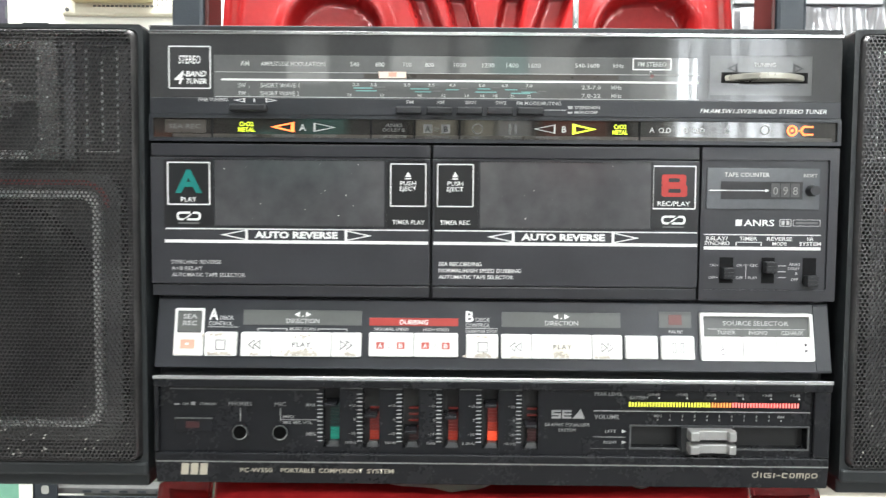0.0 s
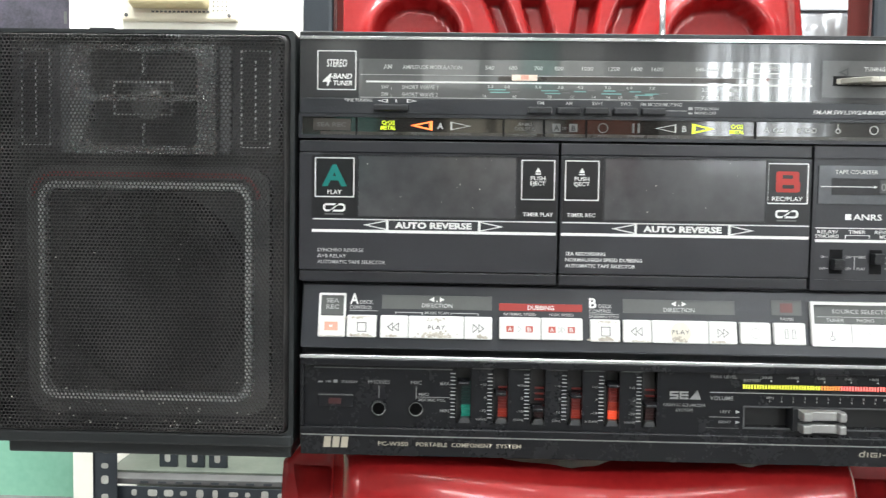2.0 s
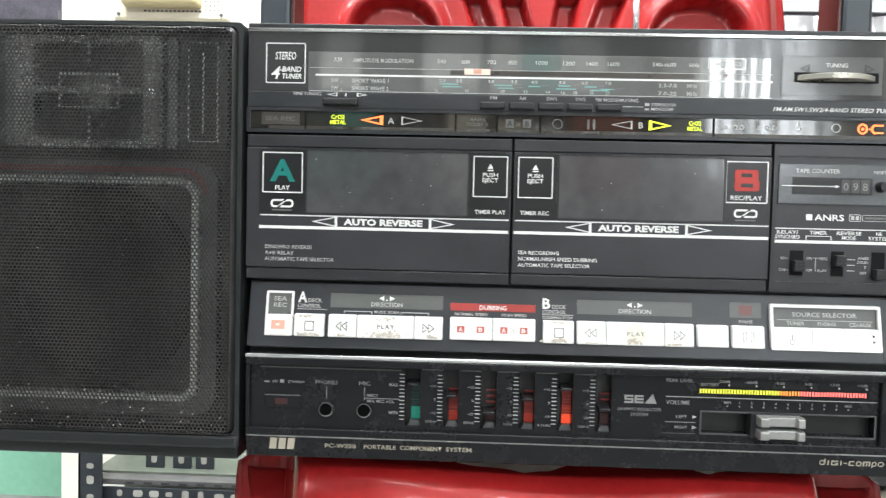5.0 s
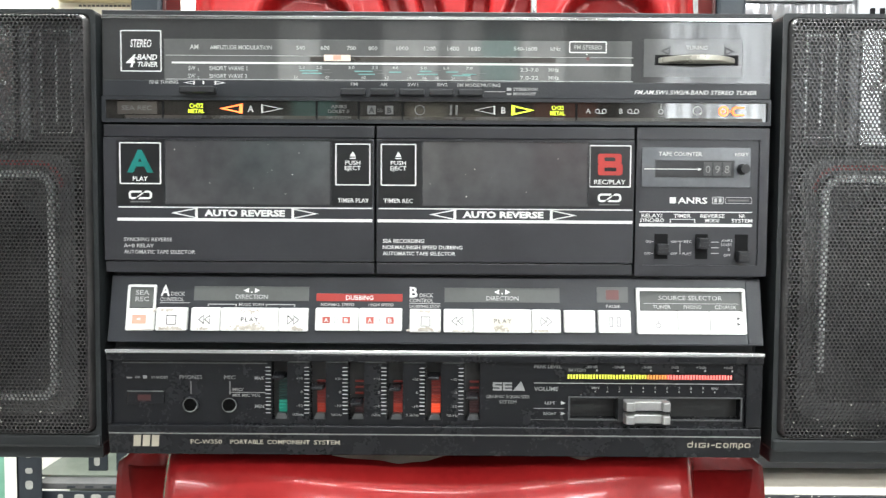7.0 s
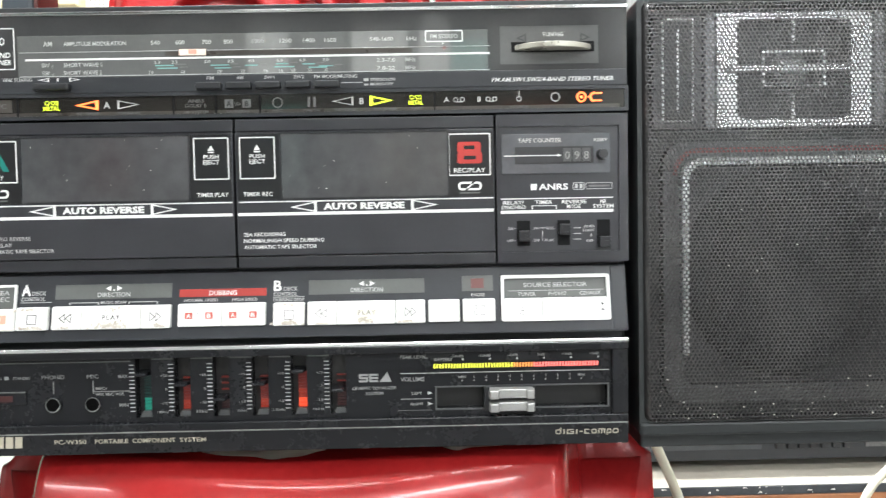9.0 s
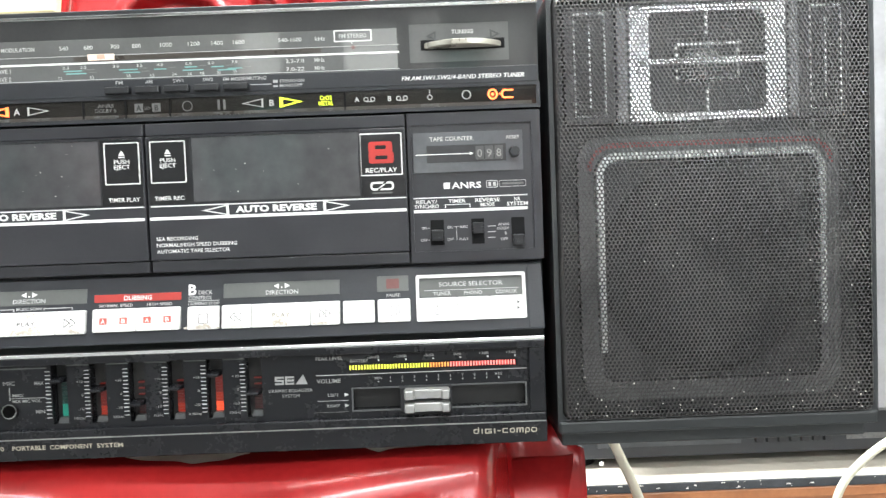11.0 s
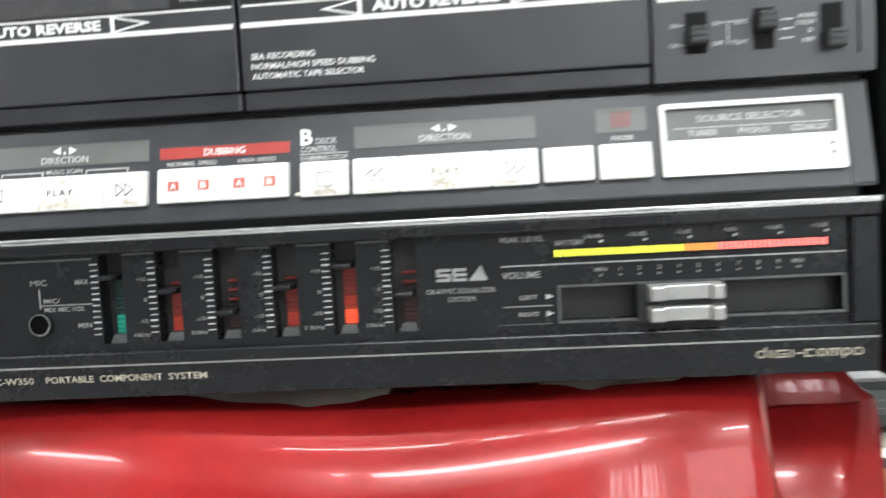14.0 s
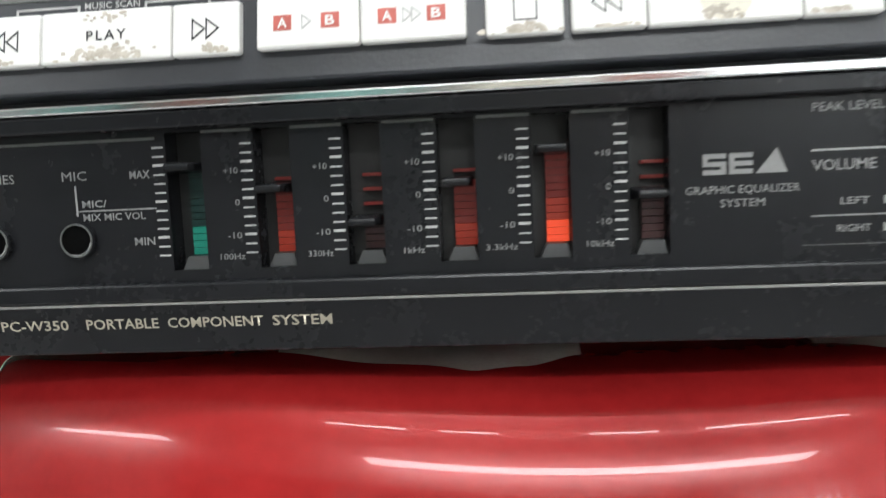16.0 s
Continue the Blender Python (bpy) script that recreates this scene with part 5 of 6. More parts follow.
    fa = [[bm.verts.new((x * MM, y * MM, z * MM)) for x, z in pts] for pts, y in ((o2, 2.5), ([(p[0] * 0.85 + q[0] * 0.15, p[1] * 0.85 + q[1] * 0.15) for p, q in zip(o2, n2)], -0.6), ([(p[0] * 0.15 + q[0] * 0.85, p[1] * 0.15 + q[1] * 0.85) for p, q in zip(o2, n2)], -0.6), (n2, 2.5))]
    for lo, hi in zip(fa, fa[1:]):
        for k in range(len(lo) - 1):
            bm.faces.new((lo[k], lo[k + 1], hi[k + 1], hi[k]))
    bmesh.ops.recalc_face_normals(bm, faces=bm.faces)
    part("silver_bead", bm, SOFT_BEAD, sp, "silver bead round the woofer")
    part("woofer_well", box(wx0 + 1, wx1 - 1, wz0 + 1, wz1 - 1, 9, 12), WELL, sp)
    wz = (wz0 + wz1) / 2
    part("woofer_surround", dome(bmesh.new(), cx, wz, ((54, 9), (52, 5.5), (48, 4.2), (44, 5.5), (42, 8)), 48), SURROUND, sp, "", True)
    part("woofer_cone", dome(bmesh.new(), cx, wz, ((42, 7.5), (30, 14), (18, 20), (17, 20.5), (15.5, 16), (11, 12.5), (5, 11), (1, 10.8)), 48), CONE, sp, "grey paper woofer cone", True)
    # grains of pale dust caught in the mesh
    rng = random.Random(seed)
    bm = bmesh.new()
    for k in range(60):
        x = rng.uniform(x0 + 8, x1 - 8)
        z = 491.6 + abs(rng.gauss(0, 11)) if k < 50 else rng.uniform(500, 600)
        r = rng.uniform(0.12, 0.36)
        add_cyl(bm, x, z, -6.5, -5.9, r, n=6)
    tagged(part("dust_speck", bm, DUST, sp), kind="stuff")
    part("foot", add_cyl(bmesh.new(), 0, 0, 0, 6, 6, n=16), RECESS, sp).matrix_basis = Matrix.Translation((cx * MM + 0.03 * (1 if cx < 0 else -1), 0.03, 0.474)) @ pose(0, 0, 0, 90, 0, 0)
    return sp


loudspeaker(-249.0, 3)
loudspeaker(245.2, 5)

# carrying handle folded up behind the cabinet, and the rod aerial
for x0, x1 in ((-180.5, -162.0), (157.0, 174.5)):
    bm = box(x0, x1, 640, 850, 62, 84, bevel=2.5)
    arm = part("handle_arm", bm, HANDLE, boombox, "slate grey handle arm")
    part("arm_edge", box(x1 + 0.2 if x0 < 0 else x0 - 2.4, x1 + 2.4 if x0 < 0 else x0 - 0.2, 640, 846, 62.6, 87, bevel=0.6), BROWN, arm, "maroon inner face")
bm = bmesh.new()
add_box(bm, -180.5, 174.5, 838, 862, 60, 86, bevel=6, seg=4)
part("handle_grip", bm, HANDLE, boombox, "slate grey handle grip")
bm = bmesh.new()
for z0, z1, r in ((680, 790, 2.4), (785, 900, 1.9), (895, 1000, 1.4)):
    bmesh.ops.create_cone(bm, cap_ends=True, segments=16, radius1=r * MM, radius2=r * MM, depth=(z1 - z0) * MM, matrix=Matrix.Translation((0.0665, 0.185, (z0 + z1) / 2 * MM)))
part("rod_aerial", bm, STEEL, boombox, "chromed telescopic rod aerial", True)
for x in (-0.14, 0.13):
    for y in (0.08, 0.17):
        bm = bmesh.new()
        bmesh.ops.create_cone(bm, cap_ends=True, segments=16, radius1=0.009, radius2=0.010, depth=0.006, matrix=Matrix.Translation((x, y, 0.476)))
        part("rubber_foot", bm, RECESS, boombox)


# ---- the red chair ----
def smoothstep(a, b, v):
    t = min(1, max(0, (v - a) / (b - a)))
    return t * t * (3 - 2 * t)


def SEAT_TOP(x, y):
    """Height of the seat's upper face: a shallow bowl, lowest along the middle."""
    a = abs(x) - 0.012 * (x < 0)
    return 0.4737 - 0.0045 * math.exp(-(x / 0.075) ** 2) - 0.004 * smoothstep(0.128, 0.150, a) - 0.003 * smoothstep(0.05, 0.2, y) * (1 - smoothstep(0.10, 0.17, a))


def seat_front(x):
    """Where the rolled front edge ends: bulging in the middle, set back at the corners."""
    a = abs(x) - 0.012 * (x < 0)
    return -0.0274 + 0.0137 * (a / 0.12) ** 2 * (1 - smoothstep(0.125, 0.145, a)) + 0.078 * smoothstep(0.126, 0.150, a)


def SEAT_SKIN(x, y):
    """Height of the seat at any y, down over its rolled front too."""
    yf = seat_front(x)
    r = 0.030 + 0.012 * math.exp(-(x / 0.09) ** 2)
    k = min(1.0, max(0.0, (yf + r - y) / r))
    return SEAT_TOP(x, max(y, yf + r)) - 0.129 * (1 - math.sqrt(1 - k * k))


def chair():
    ch = empty("chair", "glossy metallic red plastic chair with a fluted backrest", "chair", at=(0, 0.2, 0))

    bm = bmesh.new()
    nx = 90
    grid = []
    for i in range(nx + 1):
        x = -0.190 + 0.380 * i / nx
        yf = seat_front(x)
        round_in = 0.030 + 0.012 * math.exp(-(x / 0.09) ** 2)
        round_in *= 1 - 0.6 * smoothstep(0.126, 0.150, abs(x) - 0.012 * (x < 0))
        drop = 0.129
        end = smoothstep(0.172, 0.190, abs(x)) * 0.016
        col = []
        for k in range(13):
            y = 0.42 - (0.42 - yf - round_in) * k / 12
            col.append((x, y, SEAT_TOP(x, y) - end))
        zt = col[-1][2]
        for k in range(1, 15):
            a = radians(90 * k / 14)
            col.append((x, yf + round_in * (1 - math.sin(a)), zt - drop * (1 - math.cos(a))))
        for k in range(1, 5):
            col.append((x, yf + 0.004 * k, zt - drop - 0.008 * k))
        grid.append([bm.verts.new(c) for c in col])
    for a, b in zip(grid, grid[1:]):
        for k in range(len(a) - 1):
            bm.faces.new((a[k], a[k + 1], b[k + 1], b[k]))
    bmesh.ops.recalc_face_normals(bm, faces=bm.faces)
    if sum(f.normal.z for f in bm.faces) < 0:
        bmesh.ops.reverse_faces(bm, faces=bm.faces)
    seat = part("seat", bm, RED_CHAIR, ch, "", True)
    thick = seat.modifiers.new("thickness", "SOLIDIFY")
    thick.thickness, thick.offset = 0.004, -1
    # legs
    for sx in (-1, 1):
        for y, z1 in ((0.085, 0.452), (0.36, 0.452)):
            bm = bmesh.new()
            rings = []
            for z, w, d, lean in ((0.0, 0.020, 0.020, 0.022), (0.2, 0.024, 0.024, 0.011), (0.36, 0.027, 0.030, 0.0), (z1, 0.027, 0.034, 0.0)):
                cx = sx * (0.158 + lean)
                row = []
                for px, py in rounded(-w, w, -d, d, 0.014, 5):
                    row.append(bm.verts.new((cx + px, y + py, z)))
                rings.append(row)
            for a, b in zip(rings, rings[1:]):
                for i in range(len(a)):
                    j = (i + 1) % len(a)
                    bm.faces.new((a[i], a[j], b[j], b[i]))
            bm.faces.new(rings[0])
            bm.faces.new(rings[-1])
            bmesh.ops.recalc_face_normals(bm, faces=bm.faces)
            part("leg", bm, RED_CHAIR, ch, "", True)
    # backrest: a curved shell with two sunken round dishes and four flutes
    bm = bmesh.new()
    nx, nz = 170, 90
    grid = []
    for i in range(nx + 1):
        u = -1 + 2 * i / nx
        col = []
        for k in range(nz + 1):
            z = 0.455 + 0.47 * k / nz
            wide = 0.226 - 0.012 * smoothstep(0.80, 0.93, z)
            if z > 0.80:
                wide -= 0.10 * ((z - 0.80) / 0.125) ** 3
            x = u * wide
            y = 0.335 + 0.22 * (z - 0.78) - 0.05 * u * u
            deep = 0.0
            for hx, hz, hr in ((-0.127, 0.772, 0.040), (0.150, 0.772, 0.040)):
                d = math.hypot(x - hx, (z - hz) * 1.0)
                deep += 0.018 * (1 - smoothstep(hr - 0.004, hr, d))
                deep -= 0.004 * math.exp(-((d - hr - 0.005) / 0.005) ** 2)
            for s, e, lean in ((-0.058, -0.040, 0.26), (-0.024, -0.004, 0.18), (0.024, 0.043, -0.12), (0.062, 0.084, -0.25)):
                shift = -lean * (z - 0.80) * 1.4
                deep += 0.020 * smoothstep(s - 0.002, s + 0.002, x - shift) * (1 - smoothstep(e - 0.002, e + 0.002, x - shift)) * smoothstep(0.60, 0.62, z) * (1 - smoothstep(0.815, 0.822, z))
            edge = smoothstep(0.90, 1.0, abs(u))
            col.append(bm.verts.new((x, y + deep + edge * 0.022, z)))
        grid.append(col)
    for a, b in zip(grid, grid[1:]):
        for k in range(nz):
            bm.faces.new((a[k], b[k], b[k + 1], a[k + 1]))
    back = part("backrest", bm, RED_CHAIR, ch, "fluted red backrest with two round dishes", True)
    thick = back.modifiers.new("thickness", "SOLIDIFY")
    thick.thickness, thick.offset = 0.004, -1
    return ch


chair()


def crumpled_film():
    """Thin film squeezed between the radio and the seat, lying nearly flat with a few long creases and one torn tip."""
    for x0, x1, tip in ((-0.072, 0.004, 0.66), (0.058, 0.112, 0.30)):
        bm = bmesh.new()
        n, m = 40, 12
        rows = []
        for i in range(n + 1):
            f = i / n
            x = x0 + (x1 - x0) * f
            y0 = 0.024 - 0.008 * smoothstep(0.0, 0.35, f) - 0.004 * math.exp(-((f - tip) / 0.09) ** 2) + 0.010 * smoothstep(0.82, 1.0, f)
            row = []
            for k in range(m + 1):
                y = y0 + (0.075 - y0) * k / m
                fold = 0.0011 * (0.5 + 0.5 * math.sin(f * 8 + k * 0.35)) + 0.0007 * abs(math.sin(f * 5 - k * 0.3 + 1))
                row.append(bm.verts.new((x, y, SEAT_SKIN(x, y) + 0.0004 + fold * min(1.0, k / 2))))
            rows.append(row)
        for a, b in zip(rows, rows[1:]):
            for k in range(m):
                bm.faces.new((a[k], b[k], b[k + 1], a[k + 1]))
        tagged(link("plastic_film", bm, PLASTIC_FILM, None, True), "thin crumpled plastic film squeezed under the radio", "packaging")


crumpled_film()


# ---- the room behind ----
def structure(name, bm, mat, label, smooth=False):
    return tagged(link(name, bm, mat, None, smooth), label, name.rstrip("_0123456789").split("_")[0], kind="structure")


structure("floor", box(-4000, 4000, -60, 0, -4000, 3000), FLOOR_MAT, "plain grey tiled shop floor")
structure("ceiling", box(-4000, 4000, 2620, 2700, -4000, 3000), CEIL, "plain white painted ceiling")
structure("wall_north", box(-832, 4000, 0, 2620, 1000, 1100), WALL, "cream white painted wall behind the chair")
structure("wall_recess", box(-4000, -833, 360, 2620, 1120, 1220), WALL_SHADED, "beige wall set further back, coloured darker for its shade")
structure("wall_dado", box(-4000, -833, 0, 359, 1112, 1220), WALL_GREEN, "green gloss painted lower wall")
structure("wall_west", box(-4100, -4000, 0, 2620, -4000, 1120), ROOM, "plain light grey side wall")
structure("wall_east", box(4000, 4100, 0, 2620, -4000, 1000), ROOM, "plain light grey side wall")


def south_wall():
    bm = bmesh.new()
    for x0, x1, z0, z1 in ((-4000, 900, 0, 2620), (1520, 1700, 0, 2620), (2620, 4000, 0, 2620), (900, 1520, 0, 780), (900, 1520, 2000, 2620), (1700, 2620, 0, 780), (1700, 2620, 2000, 2620)):
        add_box(bm, x0, x1, z0, z1, -2900, -2800)
    structure("wall_south", bm, ROOM, "light grey wall with a window opening and an added bright opening")
    win = empty("window_1", "bright window with white vertical blind slats", "window", at=(1.21, -2.8, 0.6))
    tagged(win, kind="structure")
    part("window_frame", add_ring(bmesh.new(), rounded(895, 1525, 775, 2005, 2, 1), rounded(915, 1505, 800, 1980, 2, 1), -2860, -2780), WALL, win)
    rng = random.Random(17)
    x = 917.0
    while x < 1490:
        w = rng.uniform(16, 46)
        part("slat", box(x, min(x + w, 1503), 802, 1978, -2770 - rng.uniform(0, 12), -2766), SLAT, win)
        x += w + rng.uniform(10, 40)
    # Unseen opening, added to brighten what the right speaker reflects.
    win = empty("window_2", "bright wide opening with a white frame, added for reflections", "window", at=(2.16, -2.8, 0.78))
    tagged(win, kind="structure")
    part("window_frame", add_ring(bmesh.new(), rounded(1695, 2625, 775, 2005, 2, 1), rounded(1715, 2605, 800, 1980, 2, 1), -2860, -2780), WALL, win)
    card = link("backdrop", box(300, 3300, 300, 2300, -3100, -3090), SKY_CARD)
    tagged(card, "plain bright daylight outside the window", "backdrop", kind="structure")


south_wall()


def stock_shelf():
    """Unseen shelving with boxed stock, added on the wall that faces the radio so the glossy panels reflect it."""
    sh = empty("wall_shelf", "grey wall shelving carrying boxed stock", "shelf", at=(-0.5, -2.7, 0))
    for z in (700, 1080, 1460, 1840):
        part("board", box(-1900, 680, z, z + 22, -2795, -2480, bevel=2), RACK_GREY, sh)
    for x in (-1905, -1050, -200, 676):
        part("upright", box(x, x + 22, 0, 2150, -2798, -2790), RACK_GREY, sh)
    for x in (-1905, 676):
        part("side", box(x, x + 5, 0, 2150, -2790, -2480), RACK_GREY, sh)
    shades = [material("stock_" + n, col, 0.45, vary=0.2, scale=9) for n, col in (
        ("black", (0.02, 0.02, 0.022)), ("brown", (0.34, 0.09, 0.05)), ("teal", (0.14, 0.38, 0.34)), ("cream", (0.72, 0.66, 0.52)),
        ("grey", (0.2, 0.2, 0.21)), ("amber", (0.58, 0.27, 0.08)), ("white", (0.74, 0.74, 0.72)))]
    names = ("black", "brown", "teal", "cream", "grey", "amber", "white")
    rng = random.Random(31)
    for z in (722, 1102, 1482):
        x = -1870.0
        while x < 560:
            w, h = rng.uniform(70, 260), rng.uniform(150, 340)
            # Darker boxes on the left keep the left grille's reflections dark.
            k = rng.choice((0, 1, 2, 3, 3, 4, 5, 6, 6, 6)) if x > -800 else rng.choice((0, 0, 0, 4, 1, 2))
            d = rng.uniform(2500, 2560)
            if x + w < 670:
                bx = link("stock_box", box(x, x + w, z + 0.5, z + h, -2780, -d, bevel=3), shades[k])
                tagged(bx, names[k] + " cardboard stock box standing on the wall shelf", "box", "boxes on the wall shelf")
            x += w + rng.uniform(4, 60)


stock_shelf()

# Housings for every batten, the two added fill lights included.
for bx0, bx1, by, wide, watts in BATTENS_AND_FILLS + ((SHORT_TUBES[0][0], SHORT_TUBES[-1][1], -1.32, 0.045, 0),):
    fx = empty("ceiling_light", "long white ceiling batten for tube and added fill light", "lamp", "ceiling lights", at=((bx0 + bx1) / 2, by, 2.62))
    part("housing", box(bx0 * 1000 - 40, bx1 * 1000 + 40, 2596, 2620, by * 1000 - wide * 500 - 20, by * 1000 + wide * 500 + 20, bevel=4), CEIL, fx)


def switch_plate():
    sw = empty("switch_box", "aged beige electrical box screwed to the wall", "switch", at=(-0.61, 1.0, 0.96))
    plate = part("plate", box(-730, -508, 960, 1090, 990, 999.5, bevel=3, taper=3), PLATE, sw)
    part("cover", box(-706, -560, 982, 1085, 962, 992, bevel=5, taper=3), PLATE_DARK, sw, "yellowed raised cover")
    for x in (-718, -524):
        part("screw", add_cyl(bmesh.new(), x, 971, 988.6, 991, 3.5, n=14), RACK_GREY, plate)
    bm = bmesh.new()
    for i in range(4):
        for k in range(9):
            add_cyl(bm, -553 + i * 8, 980 + k * 8, 988.4, 990.2, 1.3, n=8)
    for i in range(14):
        add_box(bm, -670 + i * 8, -665 + i * 8, 976, 979, 988.6, 990.2)
    part("vent_holes", bm, INK_DIM, plate)
    bm = bmesh.new()
    rng = random.Random(2)
    pts = [(-800 + rng.uniform(-3, 3), 900 + i * 22) for i in range(12)]
    for (a, b), (c, d) in zip(pts, pts[1:]):
        add_slab(bm, [(a, b), (a + 1.6, b), (c + 1.6, d), (c, d)], 999.2, 1000.4)
    tagged(link("wall_crack", bm, PLATE), "thin hairline crack in the wall paint", "crack", kind="structure")


switch_plate()


def slotted_rack():
    rk = empty("steel_rack", "dark slotted-angle steel rack with pale slots", "rack", at=(-0.45, 0.85, 0))
    def beam(x0, x1, z0, z1, y, name="beam"):
        return part(name, box(x0, x1, z0, z1, y, y + 3, bevel=0.5), RACK, rk)
    post = beam(-690, -650, 0, 900, 800, "post")
    part("post_flange", box(-690, -687, 0, 900, 800, 840), RACK, post)
    for k in range(34):
        z = 20 + k * 26
        part("slot", add_slab(bmesh.new(), rounded(-676, -664, z, z + 14 if k % 2 else z + 9, 4, 3), 799.5, 800), HOLE_LIGHT, post)
    bar = beam(-672, 120, 108, 141, 815)
    rng = random.Random(21)
    for k in range(27):
        x = -632 + k * 27.5
        w = rng.choice((9, 12, 16))
        h = rng.choice((8, 11, 14))
        part("slot", add_slab(bmesh.new(), rounded(x, x + w, 131 - h / 2, 131 + h / 2, 3.6, 3), 814.5, 815), HOLE_LIGHT, bar)
    rail = part("rail", box(-672, 120, 142, 152, 822, 860, bevel=1), RACK_GREY, rk, "dusty grey steel shelf rail")
    for k in range(24):
        part("notch", box(-620 + k * 30, -606 + k * 30, 145, 148, 821.4, 822.5), RACK, rail)
    part("shelf", box(-690, 120, 152, 156, 850, 985, bevel=0.5), SHELF_BOARD, rk, "grey green shelf board")
    part("back_panel", box(-700, 120, 20, 260, 984, 990), SHELF_BOARD, rk)
    for x in (-608, -560, -520):
        bm = bmesh.new()
        add_box(bm, x, x + 32, 156, 190, 870, 876, bevel=1)
        br = part("bracket", bm, RACK, rk)
        part("slot", add_slab(bmesh.new(), rounded(x + 10, x + 20, 165, 181, 4, 3), 869.4, 870), HOLE_LIGHT, br)


slotted_rack()


def side_table():
    y = 585
    tb = empty("low_cabinet", "orange wood cabinet with a pale laminate top and chipped black edging", "cabinet", at=(0.7, 0.8, 0))
    part("top", box(190, 1500, 226, 232, y + 3, 985, bevel=1), LAMINATE, tb, "pale laminate top")
    edge = part("edging", box(188, 1500, 221, 232.6, y, y + 3.5, bevel=1), EDGE_BLACK, tb, "chipped black edging strip")
    part("front", box(200, 1490, 4, 220.5, y + 6, y + 24, bevel=1), WOOD, tb, "orange wood veneer front")
    part("front_lip", box(192, 1496, 206, 220.5, y + 1, y + 10, bevel=2), WOOD, tb)
    part("carcass", box(200, 1490, 0, 225.5, y + 25, 980), WOOD, tb)
    rng = random.Random(6)
    bm = bmesh.new()
    for _ in range(46):
        x = rng.uniform(200, 1000)
        z = rng.uniform(222, 231)
        w = rng.choice((1.2, 1.8, 2.5, 3.5, 7))
        add_slab(bm, [(x, z), (x + w, z + rng.uniform(-1, 1)), (x + w * 0.8, z + rng.uniform(0.6, 2)), (x + w * 0.2, z + rng.uniform(0.6, 2))], y - 0.4, y + 0.1)
    tagged(part("chips", bm, CHIP, edge, "pale chips in the black edging"), kind="stuff")


side_table()


def deck_unit():
    y, z = 655, 232
    am = empty("hifi_unit", "slim black audio deck with a grey display plate", "amplifier", at=(0.5, 0.75, 0.232))
    part("case", box(268, 820, z + 16, z + 78, y, y + 260, bevel=2), CASE, am)
    part("fascia", box(266, 822, z + 14, z + 76, y - 6, y, bevel=1.5), CHARCOAL, am)
    part("display_plate", box(318, 520, z + 30, z + 60, y - 8, y - 5, bevel=0.5), AMP_SILVER, am, "grey display plate")
    part("plate_mark", outline(455, 512, z + 37, z + 48, 1.2, y - 8, 0.4, 4), INK_DIM, am)
    for k in range(7):
        part("push_button", box(540 + k * 16, 551 + k * 16, z + 30, z + 38, y - 10, y - 5, bevel=1), BLACK, am)
    part("label_strip", box(668, 790, z + 30, z + 38, y - 7, y - 5), INK_DIM, am)
    part("top_strip", box(530, 680, z + 55, z + 59, y - 7, y - 5), INK_DIM, am)
    for x in (300, 790):
        for yy in (y + 30, y + 220):
            bm = bmesh.new()
            bmesh.ops.create_cone(bm, cap_ends=True, segments=20, radius1=0.020, radius2=0.022, depth=0.0165, matrix=Matrix.Translation((x * MM, yy * MM, (z + 8.3) * MM)))
            part("foot", bm, RECESS, am)
    bm = bmesh.new()
    add_box(bm, 322, 329, z + 1, z + 8, y + 2, y + 8, bevel=1)
    part("foot_trim", bm, CHROME, am)


deck_unit()


def cable(points, r, label):
    cu = bpy.data.curves.new("cable", "CURVE")
    cu.dimensions, cu.bevel_depth, cu.bevel_resolution, cu.resolution_u = "3D", r, 4, 10
    sp = cu.splines.new("BEZIER")
    sp.bezier_points.add(len(points) - 1)
    for p, co in zip(sp.bezier_points, points):
        p.co, p.handle_left_type, p.handle_right_type = co, "AUTO", "AUTO"
    tmp = bpy.data.objects.new("cable", cu)
    me = bpy.data.meshes.new_from_object(tmp)
    bpy.data.objects.remove(tmp)
    me.materials.clear()
    me.materials.append(CABLE)
    for p in me.polygons:
        p.use_smooth = True
    return tagged(new("cable", me), label, "cable")


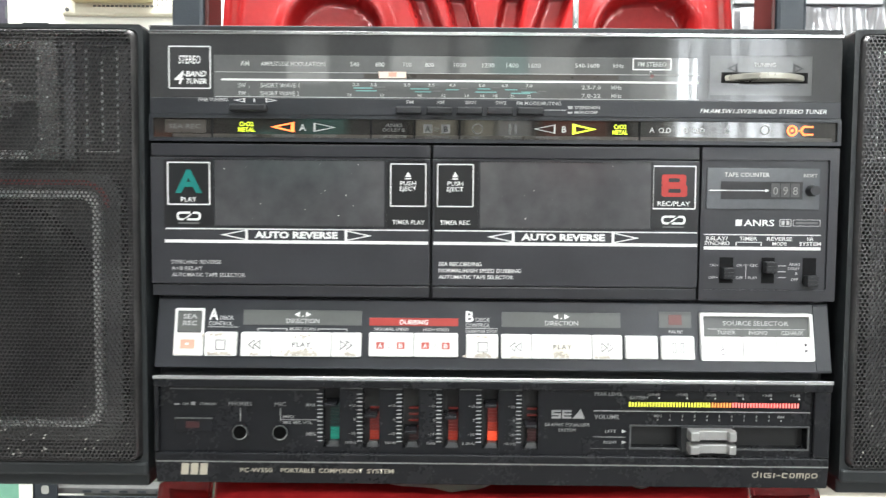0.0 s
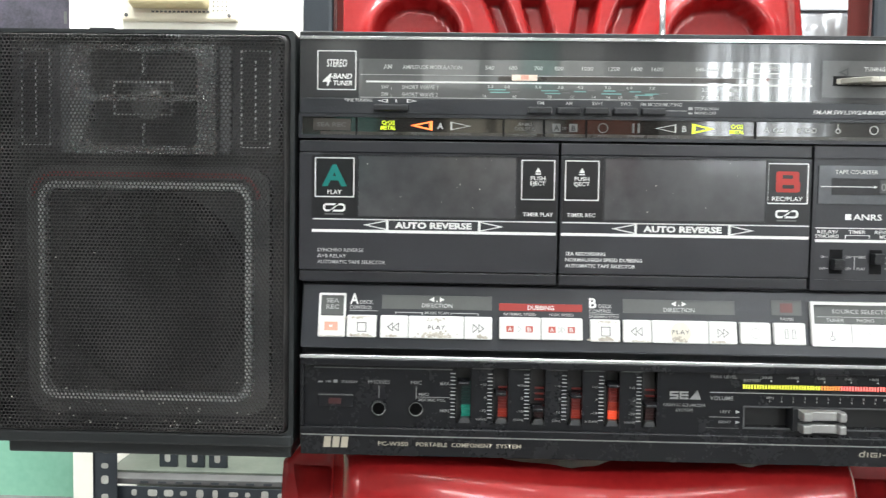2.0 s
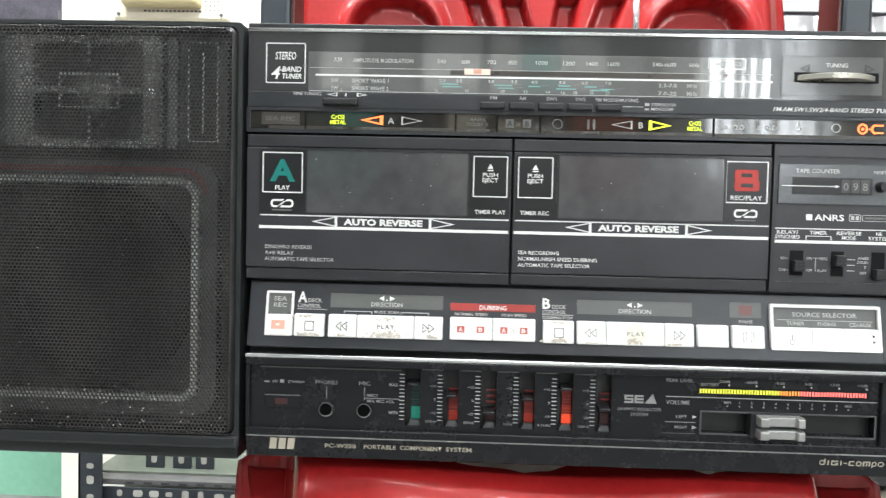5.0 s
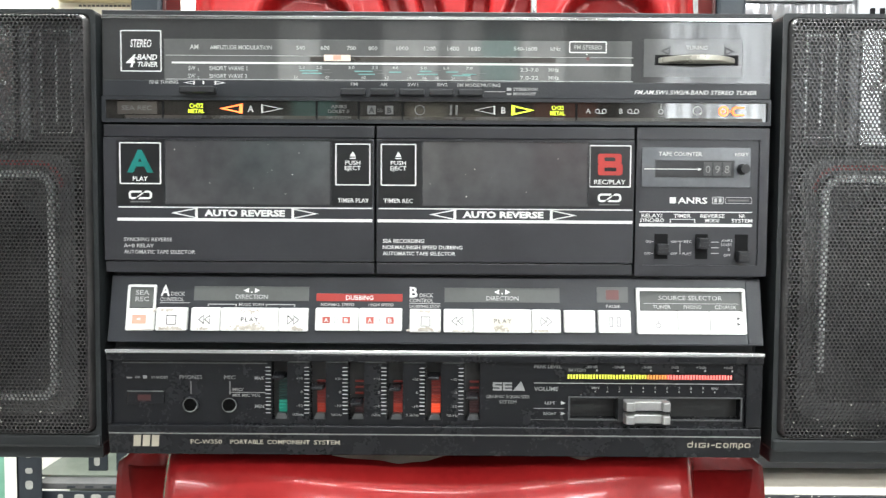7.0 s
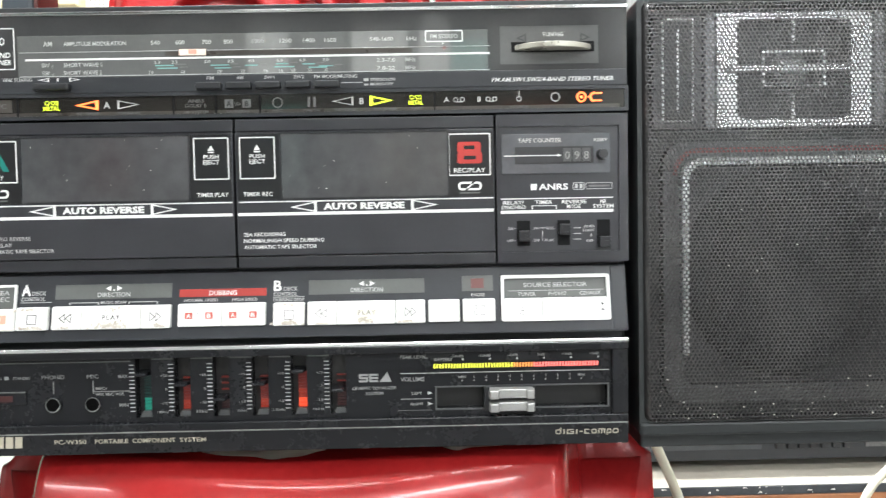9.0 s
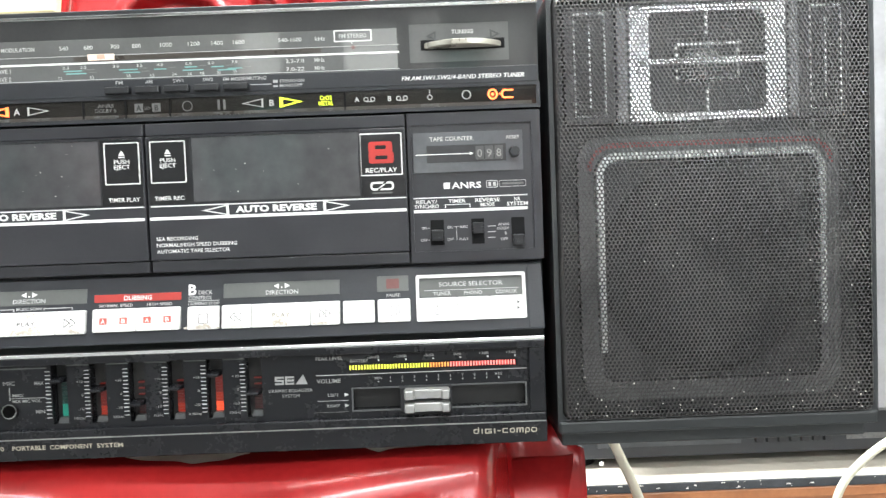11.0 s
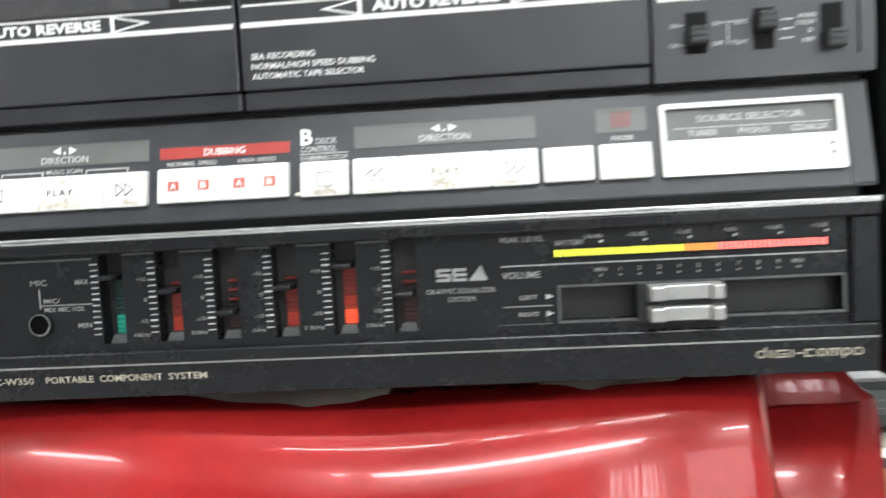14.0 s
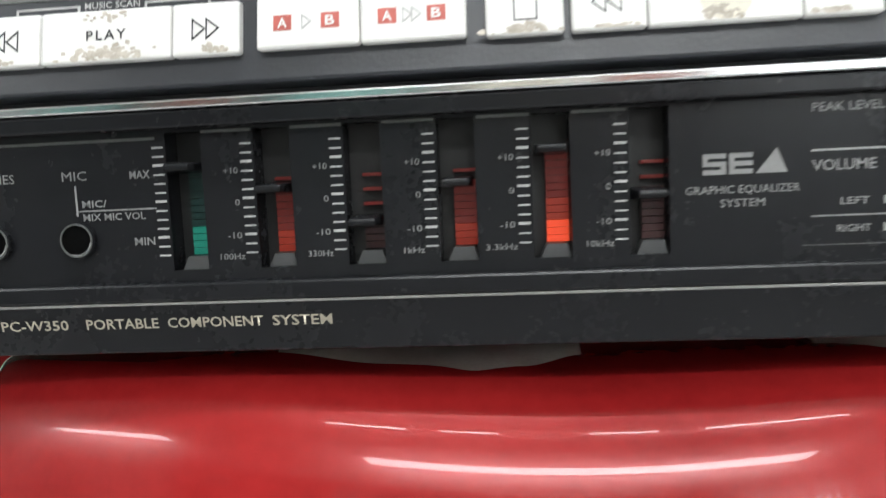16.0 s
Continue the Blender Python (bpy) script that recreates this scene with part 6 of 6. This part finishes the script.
cable([(0.220, 0.205, 0.56), (0.222, 0.225, 0.475), (0.241, 0.245, 0.42), (0.278, 0.25, 0.32), (0.29, 0.26, 0.004), (0.33, 0.30, 0.004)], 0.0042, "cream mains cable hanging behind the radio")
cable([(0.59, 0.50, 0.004), (0.548, 0.46, 0.24), (0.570, 0.45, 0.295), (0.662, 0.44, 0.350), (0.76, 0.46, 0.345), (0.84, 0.50, 0.20), (0.86, 0.52, 0.004)], 0.0045, "cream cable looping in front of the cabinet")


def right_clutter():
    bx = empty("grey_speaker", "mottled grey box with black panel lines behind the chair", "speaker", at=(0.45, 0.93, 0.232))
    part("body", box(372, 520, 232.5, 1100, 925, 992, bevel=4), SPEAKER_GREY, bx)
    for z in (700, 790, 880, 960):
        part("panel_line", box(420, 516, z, z + 7, 923, 926), BLACK, bx)
    # silver set wrapped in clear film, standing on the slim deck
    st = empty("wrapped_stereo", "silver grey stereo set in loose shiny film on the black deck", "stereo", at=(0.6, 0.7, 0.3105))
    part("case", box(340, 890, 310.5, 1060, 611, 915, bevel=4), SPEAKER_GREY, st)
    for x0, x1, z0, z1 in ((342, 534, 316, 876), (342, 534, 881, 1056), (540, 888, 316, 1056)):
        part("panel", box(x0, x1, z0, z1, 605, 612, bevel=1.5), FILM_SILVER, st, "silver grey panel")
    for k in range(3):
        part("slot", add_slab(bmesh.new(), rounded(556 + k * 13, 562 + k * 13, 862, 873, 1, 2), 603.6, 605), RECESS, st)
    # loose folds of the film over the near panel
    bm = bmesh.new()
    n, m = 60, 24
    grid = []
    for i in range(n + 1):
        x = 0.346 + 0.184 * i / n
        col = []
        for k in range(m + 1):
            z = 0.62 + 0.254 * k / m
            y = 0.601 - 0.007 * abs(math.sin(x * 52 + 1.8 * math.sin(z * 31 + x * 20))) - 0.004 * abs(math.sin(x * 97 + 60 * (x - 0.4) ** 2 * 10 + z * 15))
            col.append(bm.verts.new((x, y, z)))
        grid.append(col)
    for a, b in zip(grid, grid[1:]):
        for k in range(m):
            bm.faces.new((a[k], b[k], b[k + 1], a[k + 1]))
    part("wrap", bm, FILM_SILVER, st, "loose wrinkled shiny film", True)


right_clutter()


def poster():
    po = tagged(link("poster", box(-1300, -838, 925, 1350, 1114, 1119), POSTER), "dark printed poster on the recessed wall", "poster")
    bars("poster_print", [(-905 + k * 12, -899 + k * 12, 985, 1010) for k in range(5)], 1113.5, GREY_PLATE, po)


poster()
